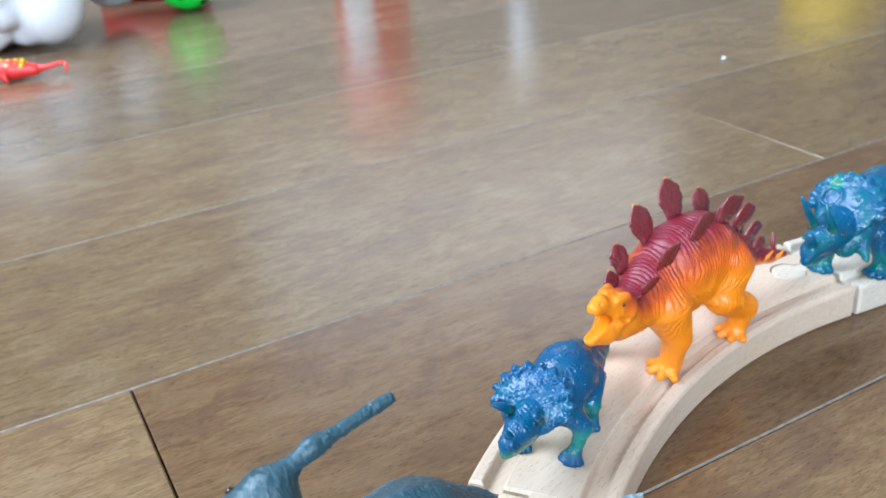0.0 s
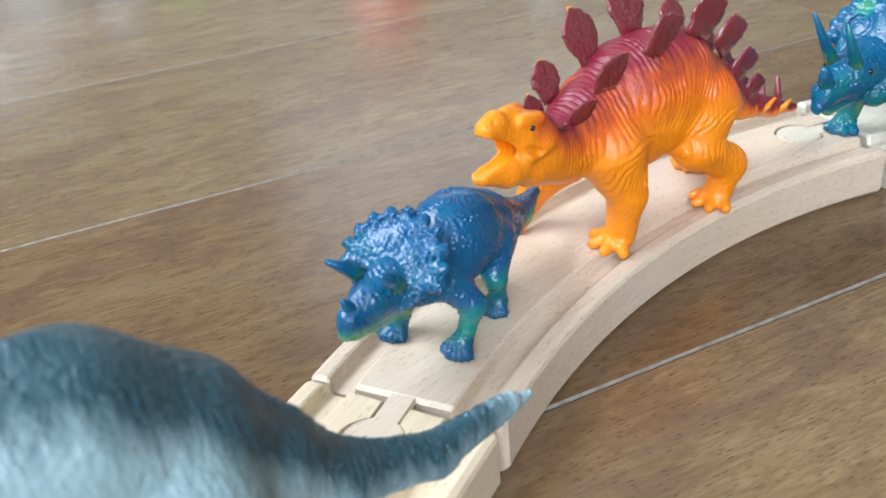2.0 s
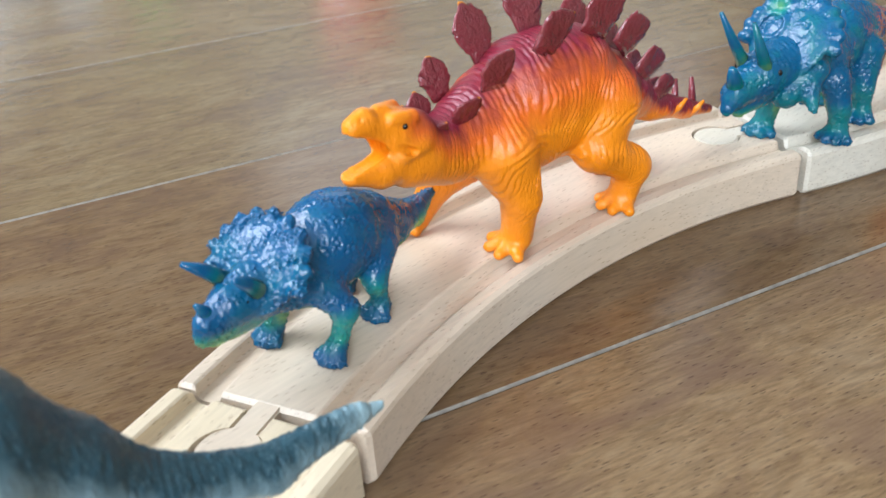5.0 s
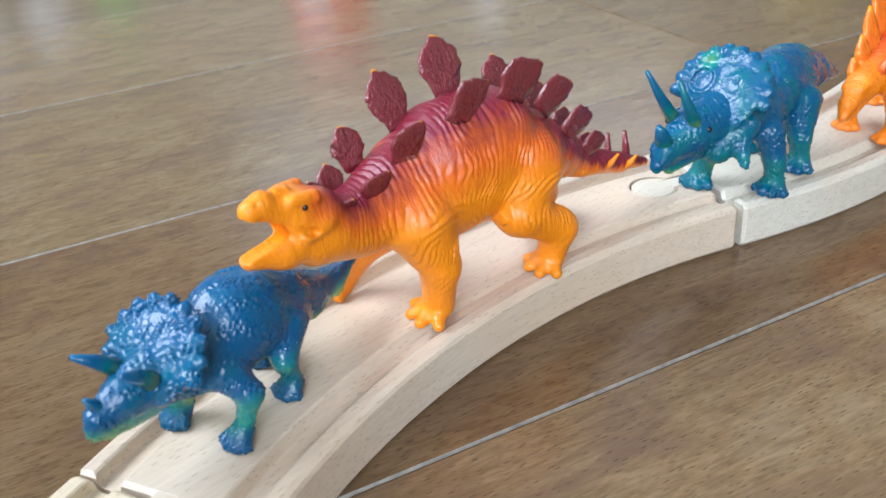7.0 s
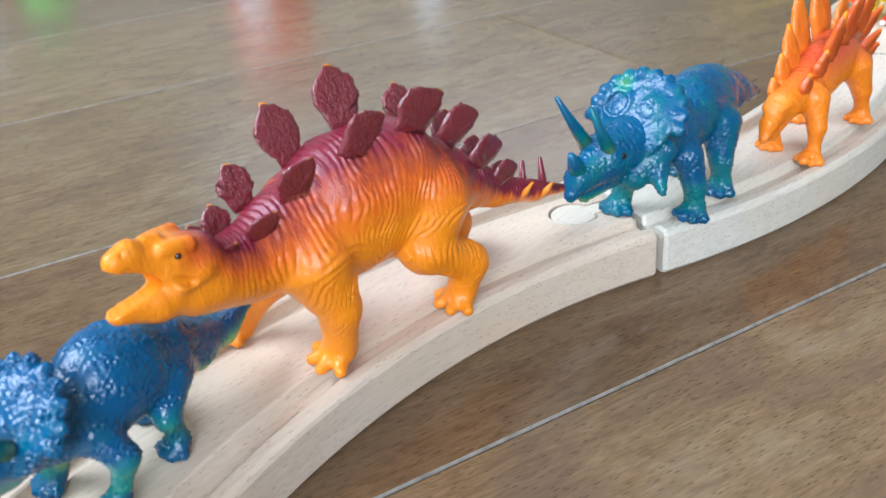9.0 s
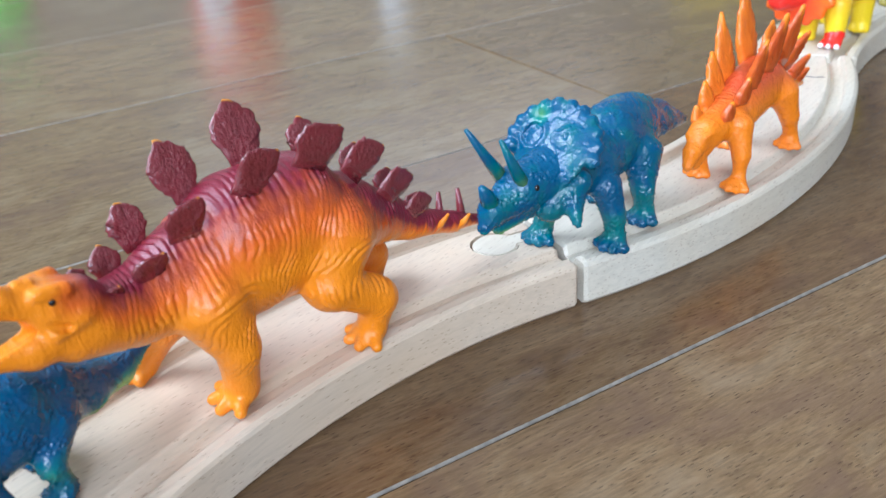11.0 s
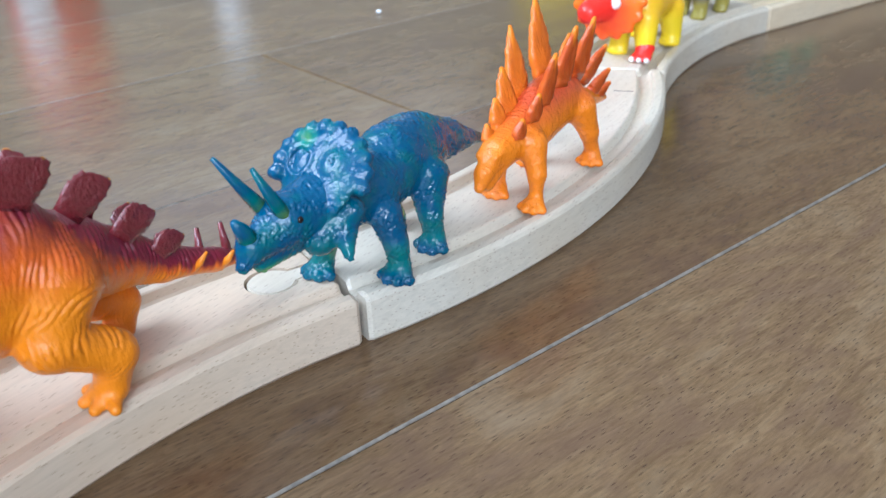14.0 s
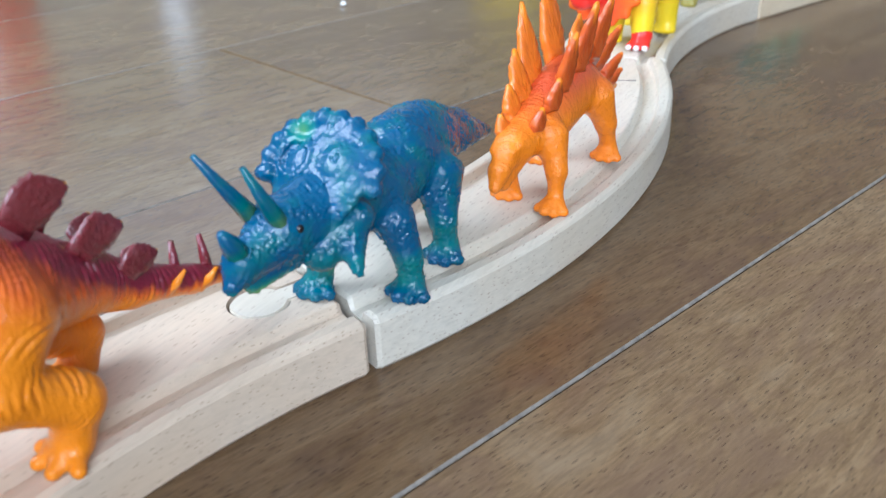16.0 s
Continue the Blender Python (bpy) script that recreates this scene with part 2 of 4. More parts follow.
def field(prims, lo, hi, step, blend):
    """Signed distance of softly joined round cones and ellipsoids on a grid, in millimetres."""
    xs, ys, zs = (np.arange(a, b + step, step, dtype=np.float32) for a, b in zip(lo, hi))
    shape = (len(xs), len(ys), len(zs))
    total = np.zeros(shape, np.float32)
    carve = np.full(shape, 1e3, np.float32)
    lo = np.array(lo, np.float32)
    for p in prims:
        kind = p[0]
        ends = [(p[1], max(p[2]))] if kind == "E" else [(p[1], p[2]), (p[3], p[4])]
        reach = blend * 9 + 1.5
        first = np.min([np.array(c) - r for c, r in ends], 0) - reach
        final = np.max([np.array(c) + r for c, r in ends], 0) + reach
        a = np.clip(np.floor((first - lo) / step), 0, None).astype(int)
        b = np.minimum(np.ceil((final - lo) / step).astype(int) + 1, shape)
        cut = tuple(slice(i, j) for i, j in zip(a, b))
        g = np.stack(np.meshgrid(xs[cut[0]], ys[cut[1]], zs[cut[2]], indexing="ij"), -1)
        if kind in "CX":
            _, a, ra, b, rb = p
            a, b = np.array(a, np.float32), np.array(b, np.float32)
            ab = b - a
            t = np.clip(((g - a) @ ab) / max(float(ab @ ab), 1e-6), 0, 1)
            d = np.linalg.norm(g - a - t[..., None] * ab, axis=-1) - (ra + (rb - ra) * t)
        else:
            c, r, pitch = p[1:4]
            ca, sa = math.cos(radians(pitch)), math.sin(radians(pitch))
            yaw = radians(p[4]) if len(p) > 4 else 0.0
            q = g - np.array(c, np.float32)
            q = np.stack((q[..., 0] * math.cos(yaw) + q[..., 1] * math.sin(yaw), q[..., 1] * math.cos(yaw) - q[..., 0] * math.sin(yaw), q[..., 2]), -1)
            q = np.stack((q[..., 0] * ca - q[..., 2] * sa, q[..., 1], q[..., 0] * sa + q[..., 2] * ca), -1)
            r = np.array(r, np.float32)
            k0 = np.linalg.norm(q / r, axis=-1)
            k1 = np.linalg.norm(q / (r * r), axis=-1) + 1e-6
            d = k0 * (k0 - 1) / k1
        if kind == "X":
            carve[cut] = np.minimum(carve[cut], d)
        else:
            total[cut] += np.exp(np.clip(-d / blend, -60, 60))
    d = -blend * np.log(np.maximum(total, 1e-25))
    return np.maximum(d, -carve), (xs, ys, zs)


def skin(d, axes):
    """The surface where the field is zero, as vertices and quads (surface nets)."""
    inside = d < 0
    corner = sum(inside[i:inside.shape[0] - 1 + i, j:inside.shape[1] - 1 + j, k:inside.shape[2] - 1 + k].astype(np.int8) for i in (0, 1) for j in (0, 1) for k in (0, 1))
    cells = np.argwhere((corner > 0) & (corner < 8))
    index = np.full(corner.shape, -1, np.int64)
    index[tuple(cells.T)] = np.arange(len(cells))
    acc, cnt = np.zeros((len(cells), 3)), np.zeros(len(cells))
    pts = [(i, j, k) for i in (0, 1) for j in (0, 1) for k in (0, 1)]
    for a in pts:
        for ax in range(3):
            if a[ax]:
                continue
            b = list(a)
            b[ax] = 1
            va, vb = d[tuple((cells + a).T)], d[tuple((cells + b).T)]
            cross = (va < 0) != (vb < 0)
            t = np.where(cross, va / np.where(cross, va - vb, 1), 0)
            p = np.tile(np.array(a, float), (len(cells), 1))
            p[:, ax] += t
            acc[cross] += p[cross]
            cnt += cross
    verts = cells + acc / cnt[:, None]
    step = axes[0][1] - axes[0][0]
    verts = verts * step + np.array([ax[0] for ax in axes])
    quads = []
    for ax in range(3):
        u, w = [i for i in range(3) if i != ax]
        n = [s for s in d.shape]
        sl_a, sl_b = [slice(1, -1)] * 3, [slice(1, -1)] * 3
        sl_a[ax], sl_b[ax] = slice(0, n[ax] - 1), slice(1, n[ax])
        change = inside[tuple(sl_a)].astype(int) - inside[tuple(sl_b)].astype(int)
        for sign in (1, -1):
            e = np.argwhere(change == sign)
            if not len(e):
                continue
            off = np.ones(3, int)
            off[ax] = 0
            e = e + off
            eu, ew = np.eye(3, dtype=int)[u], np.eye(3, dtype=int)[w]
            q = np.stack([index[tuple((e - eu - ew).T)], index[tuple((e - ew).T)], index[tuple(e.T)], index[tuple((e - eu).T)]], 1)
            if (sign > 0) == (ax == 1):
                q = q[:, ::-1]
            quads.append(q)
    return verts, np.concatenate(quads)


def moulded(name, prims, step, blend, material, parent, paint, label="", relief=None):
    """One moulded body from soft primitives, with paint values per vertex."""
    ends = [(np.array(q[1]), q[2] if q[0] != "E" else max(q[2])) for q in prims if q[0] != "X"] + [(np.array(q[3]), q[4]) for q in prims if q[0] == "C"]
    lo = np.min([c - r for c, r in ends], 0) - 3
    hi = np.max([c + r for c, r in ends], 0) + 3
    d, axes = field(prims, lo, hi, step, blend)
    if relief:
        d = d - relief(*np.meshgrid(*axes, indexing="ij", sparse=True)).astype(np.float32)
    v, q = skin(d, axes)
    v[:, 2] = np.maximum(v[:, 2], 0.0)
    mesh = bpy.data.meshes.new(name)
    mesh.from_pydata((v * MM).tolist(), [], q.tolist())
    at = mesh.attributes.new("paint", "FLOAT", "POINT")
    at.data.foreach_set("value", np.clip(paint(v[:, 0], v[:, 1], v[:, 2]), 0, 1).astype(np.float32))
    return link_mesh(name, mesh, material, parent, label)


def knobs(size, height):
    """Close-set round scales."""
    k = 2 * math.pi / size

    def at(x, y, z):
        u = x + 0.28 * size * np.sin(0.31 * k * y + 1.0) + 0.2 * size * np.sin(0.53 * k * z + 0.17 * k * x)
        v = y + 0.28 * size * np.sin(0.27 * k * z) + 0.2 * size * np.sin(0.47 * k * x + 2.0)
        w = z + 0.28 * size * np.sin(0.23 * k * x) + 0.2 * size * np.sin(0.41 * k * y + 0.6)
        return height * np.sin(k * u) * np.sin(k * v) * np.sin(k * w) * (0.75 + 0.45 * np.sin(0.19 * k * (x + y - z)))
    return at


def rings(centres, size, height):
    """A round boss with raised rims on each half of a frill, and fine scales between them."""
    fine = knobs(1.6, 0.42)

    def at(x, y, z):
        d = np.minimum.reduce([np.sqrt((x - c[0]) ** 2 + (y - c[1]) ** 2 + (z - c[2]) ** 2) for c in centres])
        return height * (np.exp(-((d - size) / 0.55) ** 2) + 0.7 * np.exp(-((d - 0.5 * size) / 0.5) ** 2)) + fine(x, y, z) * (1 - 0.6 * np.exp(-((d - 1.6 * size) / 2) ** 2))
    return at


def folds(size, height):
    """Skin folds: upright on the flanks, in arcs round shoulder and hip, level on the limbs."""
    def ridge(p):
        return np.abs(np.sin(math.pi * p)) ** 0.55 - 0.6

    def at(x, y, z):
        bend = 1.3 * np.sin(0.2 * z + 0.13 * x + 1) + 0.5 * np.sin(0.53 * z - 0.31 * x + 0.4 * y) + 0.12 * np.sin(1.5 * z + 0.9 * x)
        shoulder = np.sqrt((x - 15) ** 2 + (z - 18) ** 2)
        hip = np.sqrt((x + 13) ** 2 + (z - 17) ** 2)
        ws, wh = np.exp(-((shoulder - 8) / 3.5) ** 2) * (z > 12), np.exp(-((hip - 8) / 3.5) ** 2) * (z > 10)
        wl = np.clip((13 - z) / 4, 0, 1)
        w = np.clip(1 - ws - wh, 0, 1) * (1 - wl)
        deep = np.clip(0.45 + 0.75 * np.sin(0.37 * x + 0.5 * z) * np.sin(0.29 * z - 0.43 * x + 1.7) + 0.35 * np.sin(0.9 * z + 0.3 * x), 0.12, 1.2)
        h = w * ridge((x + 0.24 * z + bend) / size) + (1 - wl) * (ws * ridge((shoulder + 0.8 * bend) / (size * 1.1)) + wh * ridge((hip + 0.8 * bend + 0.1 * x) / (size * 1.1))) + wl * 0.4 * ridge((z + 0.5 * x + bend) / size)
        mask = np.clip((z - 3) / 4, 0, 1) * np.clip((39 - x) / 8, 0.15, 1) * np.clip((x + 62) / 30, 0.1, 1)
        return height * mask * h * deep
    return at


def step01(x, a, b):
    return np.clip((x - a) / (b - a), 0, 1)


PLATE_SHAPE = ((-0.27, 0.0), (-0.50, 0.42), (-0.47, 0.66), (-0.05, 1.0), (0.05, 0.98), (0.48, 0.70), (0.50, 0.36), (0.27, 0.0))
CHISEL_SHAPE = ((-0.40, 0.0), (-0.53, 0.42), (-0.45, 0.78), (-0.15, 0.92), (0.30, 1.0), (0.42, 0.95), (0.53, 0.66), (0.46, 0.30), (0.38, 0.0))
SPIKE_SHAPE = ((-0.36, 0.0), (-0.50, 0.28), (-0.33, 0.66), (-0.05, 1.0), (0.05, 1.0), (0.33, 0.66), (0.50, 0.28), (0.36, 0.0))


def back_plate(name, parent, material, base, height, width, splay, sweep, thick=1.3, shape=PLATE_SHAPE, yaw=0, tip=0.97, low=1.0):
    """A thick back plate with an uneven rim and ribs that fan out from its root, leaning out by splay and back by sweep degrees."""
    bm = bmesh.new()
    rnd3 = random.Random(int(1000 + base[0] * 10 + base[1]))
    rim = []
    for (ax, az), (bx, bz) in zip(shape, shape[1:]):
        for k in range(5):
            u = k / 5
            j = 0.034 if 0.05 < az + (bz - az) * u < 0.95 else 0.0
            rim.append((ax + (bx - ax) * u + rnd3.uniform(-j, j), az + (bz - az) * u + rnd3.uniform(-j, j)))
    rim.append(shape[-1])
    n, root = len(rim), (0.0, 0.12)
    sides = []
    for sign in (-1, 1):
        loops = []
        for s, fat in ((1.0, 0.30), (0.94, 0.72), (0.62, 1.0), (0.3, 1.12)):
            loop = []
            for i, (px, pz) in enumerate(rim):
                rib = (0.16 if i % 2 else -0.10) * (1 if 0.2 < s < 0.99 else 0) * rnd3.uniform(0.5, 1.2)
                loop.append(bm.verts.new((-(root[0] + (px - root[0]) * s) * width, sign * thick * 0.5 * (fat + rib) * (1.15 - 0.45 * pz), (root[1] + (pz - root[1]) * s if pz > 0 or s < 1 else -0.12) * height)))
            loops.append(loop)
        for a, b in zip(loops, loops[1:]):
            for i in range(n - 1):
                bm.faces.new((a[i], a[i + 1], b[i + 1], b[i]))
            bm.faces.new((a[n - 1], a[0], b[0], b[n - 1]))
        bm.faces.new(loops[-1])
        sides.append(loops[0])
    for i in range(n):
        j = (i + 1) % n
        bm.faces.new((sides[0][i], sides[0][j], sides[1][j], sides[1][i]))
    bmesh.ops.recalc_face_normals(bm, faces=bm.faces[:])
    z = [v.co.z / height for v in bm.verts]
    m = Matrix.Translation(base) @ Matrix.Rotation(radians(yaw), 4, "Z") @ Matrix.Rotation(radians(-splay), 4, "X") @ Matrix.Rotation(radians(-sweep), 4, "Y")
    bmesh.ops.transform(bm, matrix=Matrix.Diagonal((MM, MM, MM, 1)) @ m, verts=bm.verts[:])
    ob = part(name, bm, material, parent)
    at = ob.data.attributes.new("paint", "FLOAT", "POINT")
    at.data.foreach_set("value", [0.0 if h > tip else low for h in z])
    return ob


def ball(name, parent, material, at, r, label="", squash=(1, 1, 1)):
    bm = bmesh.new()
    bmesh.ops.create_uvsphere(bm, u_segments=16, v_segments=10, radius=r * MM, matrix=Matrix.Translation([c * MM for c in at]) @ Matrix.Diagonal((*squash, 1)))
    return part(name, bm, material, parent, label)


def tube(name, parent, material, pts, radii, label="", paint=None, sides=10):
    """A tapering round horn, spike or limb along points, in millimetres."""
    bm = bmesh.new()
    rings = []
    for i, (p, r) in enumerate(zip(pts, radii)):
        a, b = Vector(pts[max(0, i - 1)]), Vector(pts[min(len(pts) - 1, i + 1)])
        turn = (b - a).to_track_quat("Z", "Y").to_matrix()
        rings.append([bm.verts.new((Vector(p) + turn @ Vector((r * math.cos(2 * math.pi * k / sides), r * math.sin(2 * math.pi * k / sides), 0))) * MM) for k in range(sides)])
    for a, b in zip(rings, rings[1:]):
        for k in range(sides):
            bm.faces.new((a[k], a[(k + 1) % sides], b[(k + 1) % sides], b[k]))
    bm.faces.new(rings[0][::-1])
    bm.faces.new(rings[-1])
    n = len(bm.verts)
    ob = part(name, bm, material, parent, label)
    at = ob.data.attributes.new("paint", "FLOAT", "POINT")
    vals = paint or [1.0] * len(pts)
    at.data.foreach_set("value", [vals[i // sides] for i in range(n)])
    return ob


def thing(name, x, y, z, heading, label, category, group=""):
    ob = new(name)
    ob.matrix_world = pose(x, y, z, 0, 0, heading)
    return tagged(ob, label, category, group)


def digits(prims, foot, reach, r, spread, heading=0.0, n=4):
    """Toes in a fan in front of a foot."""
    for k in range(n):
        a = radians(heading + spread * (k - (n - 1) / 2))
        tip = (foot[0] + reach * math.cos(a), foot[1] + reach * math.sin(a), r * 0.8)
        prims.append(("C", (foot[0] + 0.4 * reach * math.cos(a), foot[1] + 0.4 * reach * math.sin(a), r * 1.5), r * 1.1, tip, r * 0.85))


# ---- floor ----
TRACK = 0.012
GRAIN = 20.0  # degrees by which the boards run
U = Vector((math.cos(radians(GRAIN)), math.sin(radians(GRAIN)), 0))
N = Vector((-U.y, U.x, 0))
BOARD = 0.1348
SEAM0 = 0.3190
floor = tagged(new("floor"), "mid-brown stained wooden plank floor with satin finish", "floor", kind="structure")


def board_mesh(length):
    """A board with softly broken long edges; its pale worn bevels catch the light."""
    w, e, top = BOARD / 2 - 0.00015, 0.0005, 0.0
    bm = bmesh.new()
    prof = ((-w, -0.012), (-w, -0.0006), (-w + e, top), (w - e, top), (w, -0.0006), (w, -0.012))
    rings = [[bm.verts.new((x, y, z - (0.0007 if end and z == 0 else 0))) for y, z in prof] for x, end in
             ((-length / 2 + 0.0003, 1), (-length / 2 + 0.0009, 0), (length / 2 - 0.0009, 0), (length / 2 - 0.0003, 1))]
    for a, b in zip(rings, rings[1:]):
        for i in range(len(prof) - 1):
            f = bm.faces.new((a[i], b[i], b[i + 1], a[i + 1]))
            f.material_index = 1 if i in (1, 3) else 0
    for r in (rings[0], rings[-1][::-1]):
        bm.faces.new(r)
    bmesh.ops.recalc_face_normals(bm, faces=bm.faces[:])
    mesh = bpy.data.meshes.new("board")
    bm.to_mesh(mesh)
    bm.free()
    mesh.materials.append(M_FLOOR)
    mesh.materials.append(M_SEAM)
    return mesh


ROOM = ((-1.55, 3.62), (-2.45, 3.44))  # boards run under the skirting line and stop there
part("subfloor", box_bm(-1.6, 3.7, -2.5, 3.5, -0.03, -0.0125), M_GAP, floor, smooth=False)
LENGTH = 1.83
board = board_mesh(LENGTH)


def sawn(mesh, m):
    """A copy of the board, cut off at the walls."""
    bm = bmesh.new()
    bm.from_mesh(mesh)
    back = m.inverted()
    for axis in (0, 1):
        for end, sign in ((0, -1), (1, 1)):
            co, no = Vector((0, 0, 0)), Vector((0, 0, 0))
            co[axis], no[axis] = ROOM[axis][end], sign
            bmesh.ops.bisect_plane(bm, geom=bm.verts[:] + bm.edges[:] + bm.faces[:], dist=1e-6, plane_co=back @ co, plane_no=back.to_3x3() @ no, clear_outer=True)
    cut = bpy.data.meshes.new("board")
    bm.to_mesh(cut)
    bm.free()
    for material in (M_FLOOR, M_SEAM):
        cut.materials.append(material)
    return cut


STAIN = {(0, 1): (0.84, 0.75, 0.68, 1), (0, 0): (1.15, 1.12, 1.05, 1), (1, 0): (0.96, 0.96, 0.90, 1), (1, 1): (0.86, 0.84, 0.79, 1), (-1, 1): (1.06, 1.00, 0.95, 1), (-1, 0): (1.06, 1.00, 0.95, 1)}
rnd = random.Random(4)
for row in range(-30, 34):
    joint = {0: 0.060, 1: 0.398}.get(row, rnd.uniform(1.02, 1.3))
    mid = SEAM0 + (row - 0.5) * BOARD
    for k in range(-3, 5):
        c = U * (joint + (k - 0.5) * LENGTH) + N * mid
        m = Matrix.Translation(c) @ Matrix.Rotation(radians(GRAIN), 4, "Z")
        inside = [all(r[0] < v < r[1] for r, v in zip(ROOM, c + U * (i * LENGTH / 2) + N * (j * BOARD / 2))) for i in (-1, 1) for j in (-1, 1)]
        mesh = board if all(inside) else sawn(board, m)
        if not mesh.polygons:
            continue
        ob = new("plank", mesh)
        ob.parent = floor
        tone = rnd.uniform(0.82, 1.06)
        ob.color = STAIN.get((row, k), (tone, tone * rnd.uniform(0.97, 1.02), tone * rnd.uniform(0.92, 1.04), 1))
        ob.matrix_world = m

# ---- room shell ----
def shell(name, x0, x1, y0, y1, z0, z1, material, label, category):
    return tagged(part(name, box_bm(x0, x1, y0, y1, z0, z1), material, None, smooth=False), label, category, kind="structure")


shell("ceiling", -1.6, 3.6, -2.4, 3.5, 2.45, 2.55, M_CEIL, "plain white painted ceiling of the room", "ceiling")
shell("wall_east", 3.6, 3.7, -2.4, 3.5, 0.0, 2.45, M_WALL, "plain off-white painted room wall", "wall")


def wall_with_window(name, along, at, a0, a1, w0, w1, z0, z1):
    """A wall 10 cm thick with a window opening through it."""
    bm = bmesh.new()
    for p0, p1, q0, q1 in ((a0, w0, 0, 2.45), (w1, a1, 0, 2.45), (w0, w1, 0, z0), (w0, w1, z1, 2.45)):
        lo, hi = ((p0, at), (p1, at + 0.1)) if along == "x" else ((at, p0), (at + 0.1, p1))
        bmesh.ops.create_cube(bm, size=1, matrix=Matrix.Translation(((lo[0] + hi[0]) / 2, (lo[1] + hi[1]) / 2, (q0 + q1) / 2)) @ Matrix.Diagonal((hi[0] - lo[0], hi[1] - lo[1], q1 - q0, 1)))
    return tagged(part(name, bm, M_WALL, None, smooth=False), "off-white painted wall, out of view, with an added window opening", "wall", kind="structure")


wall_with_window("wall_north", "x", 3.4, -1.5, 3.6, -0.4, 1.5, 1.15, 2.15)
wall_with_window("wall_south", "x", -2.5, -1.5, 3.6, -1.35, 0.35, 0.7, 2.2)
# unseen wall, set near the toys so its added window lights them steeply
wall_with_window("wall_west", "y", -1.6, -2.4, 3.4, -0.3, 1.5, 0.95, 2.25)


# ---- wooden track ----
def arc(cx, cy, r, a0, a1, n=40):
    """Centre line of a curve: points with their left-hand normals, in travel order."""
    out = []
    for i in range(n + 1):
        a = radians(a0 + (a1 - a0) * i / n)
        s = 1 if a1 > a0 else -1
        out.append((Vector((cx + r * math.cos(a), cy + r * math.sin(a), 0)), Vector((-s * math.cos(a), -s * math.sin(a), 0))))
    return out


def straight(x, y, heading, length, n=6):
    d = Vector((math.cos(radians(heading)), math.sin(radians(heading)), 0))
    return [(Vector((x, y, 0)) + d * length * i / n, Vector((-d.y, d.x, 0))) for i in range(n + 1)]


HALF = ((20, 0.9), (20, 10.6), (19.6, 11.4), (18.6, 12), (16.4, 12), (15.9, 11.7), (15.3, 9.7), (14.4, 9.3), (10.9, 9.4), (10.0, 11.7), (9.5, 12))
PROFILE = [(s * MM, z * MM) for s, z in HALF] + [(-s * MM, z * MM) for s, z in HALF[::-1]] + [(-19.3 * MM, 0.0), (19.3 * MM, 0.0)]


def cutter(c, turn, r, neck, length):
    """A keyhole: round head with a neck, standing upright."""
    bm = bmesh.new()
    ring = [Vector((length, neck, 0))] + [Vector((r * math.cos(a), r * math.sin(a), 0)) for a in (radians(28 + i * (304 / 24)) for i in range(25))] + [Vector((length, -neck, 0))]
    low = [bm.verts.new((v.x, v.y, -0.002)) for v in ring]
    high = [bm.verts.new((v.x, v.y, 0.02)) for v in ring]
    bm.faces.new(low[::-1])
    bm.faces.new(high)
    for i in range(len(ring)):
        j = (i + 1) % len(ring)
        bm.faces.new((low[i], low[j], high[j], high[i]))
    bmesh.ops.recalc_face_normals(bm, faces=bm.faces[:])
    bmesh.ops.transform(bm, matrix=Matrix.Translation(c) @ Matrix.Rotation(turn, 4, "Z"), verts=bm.verts[:])
    return bm


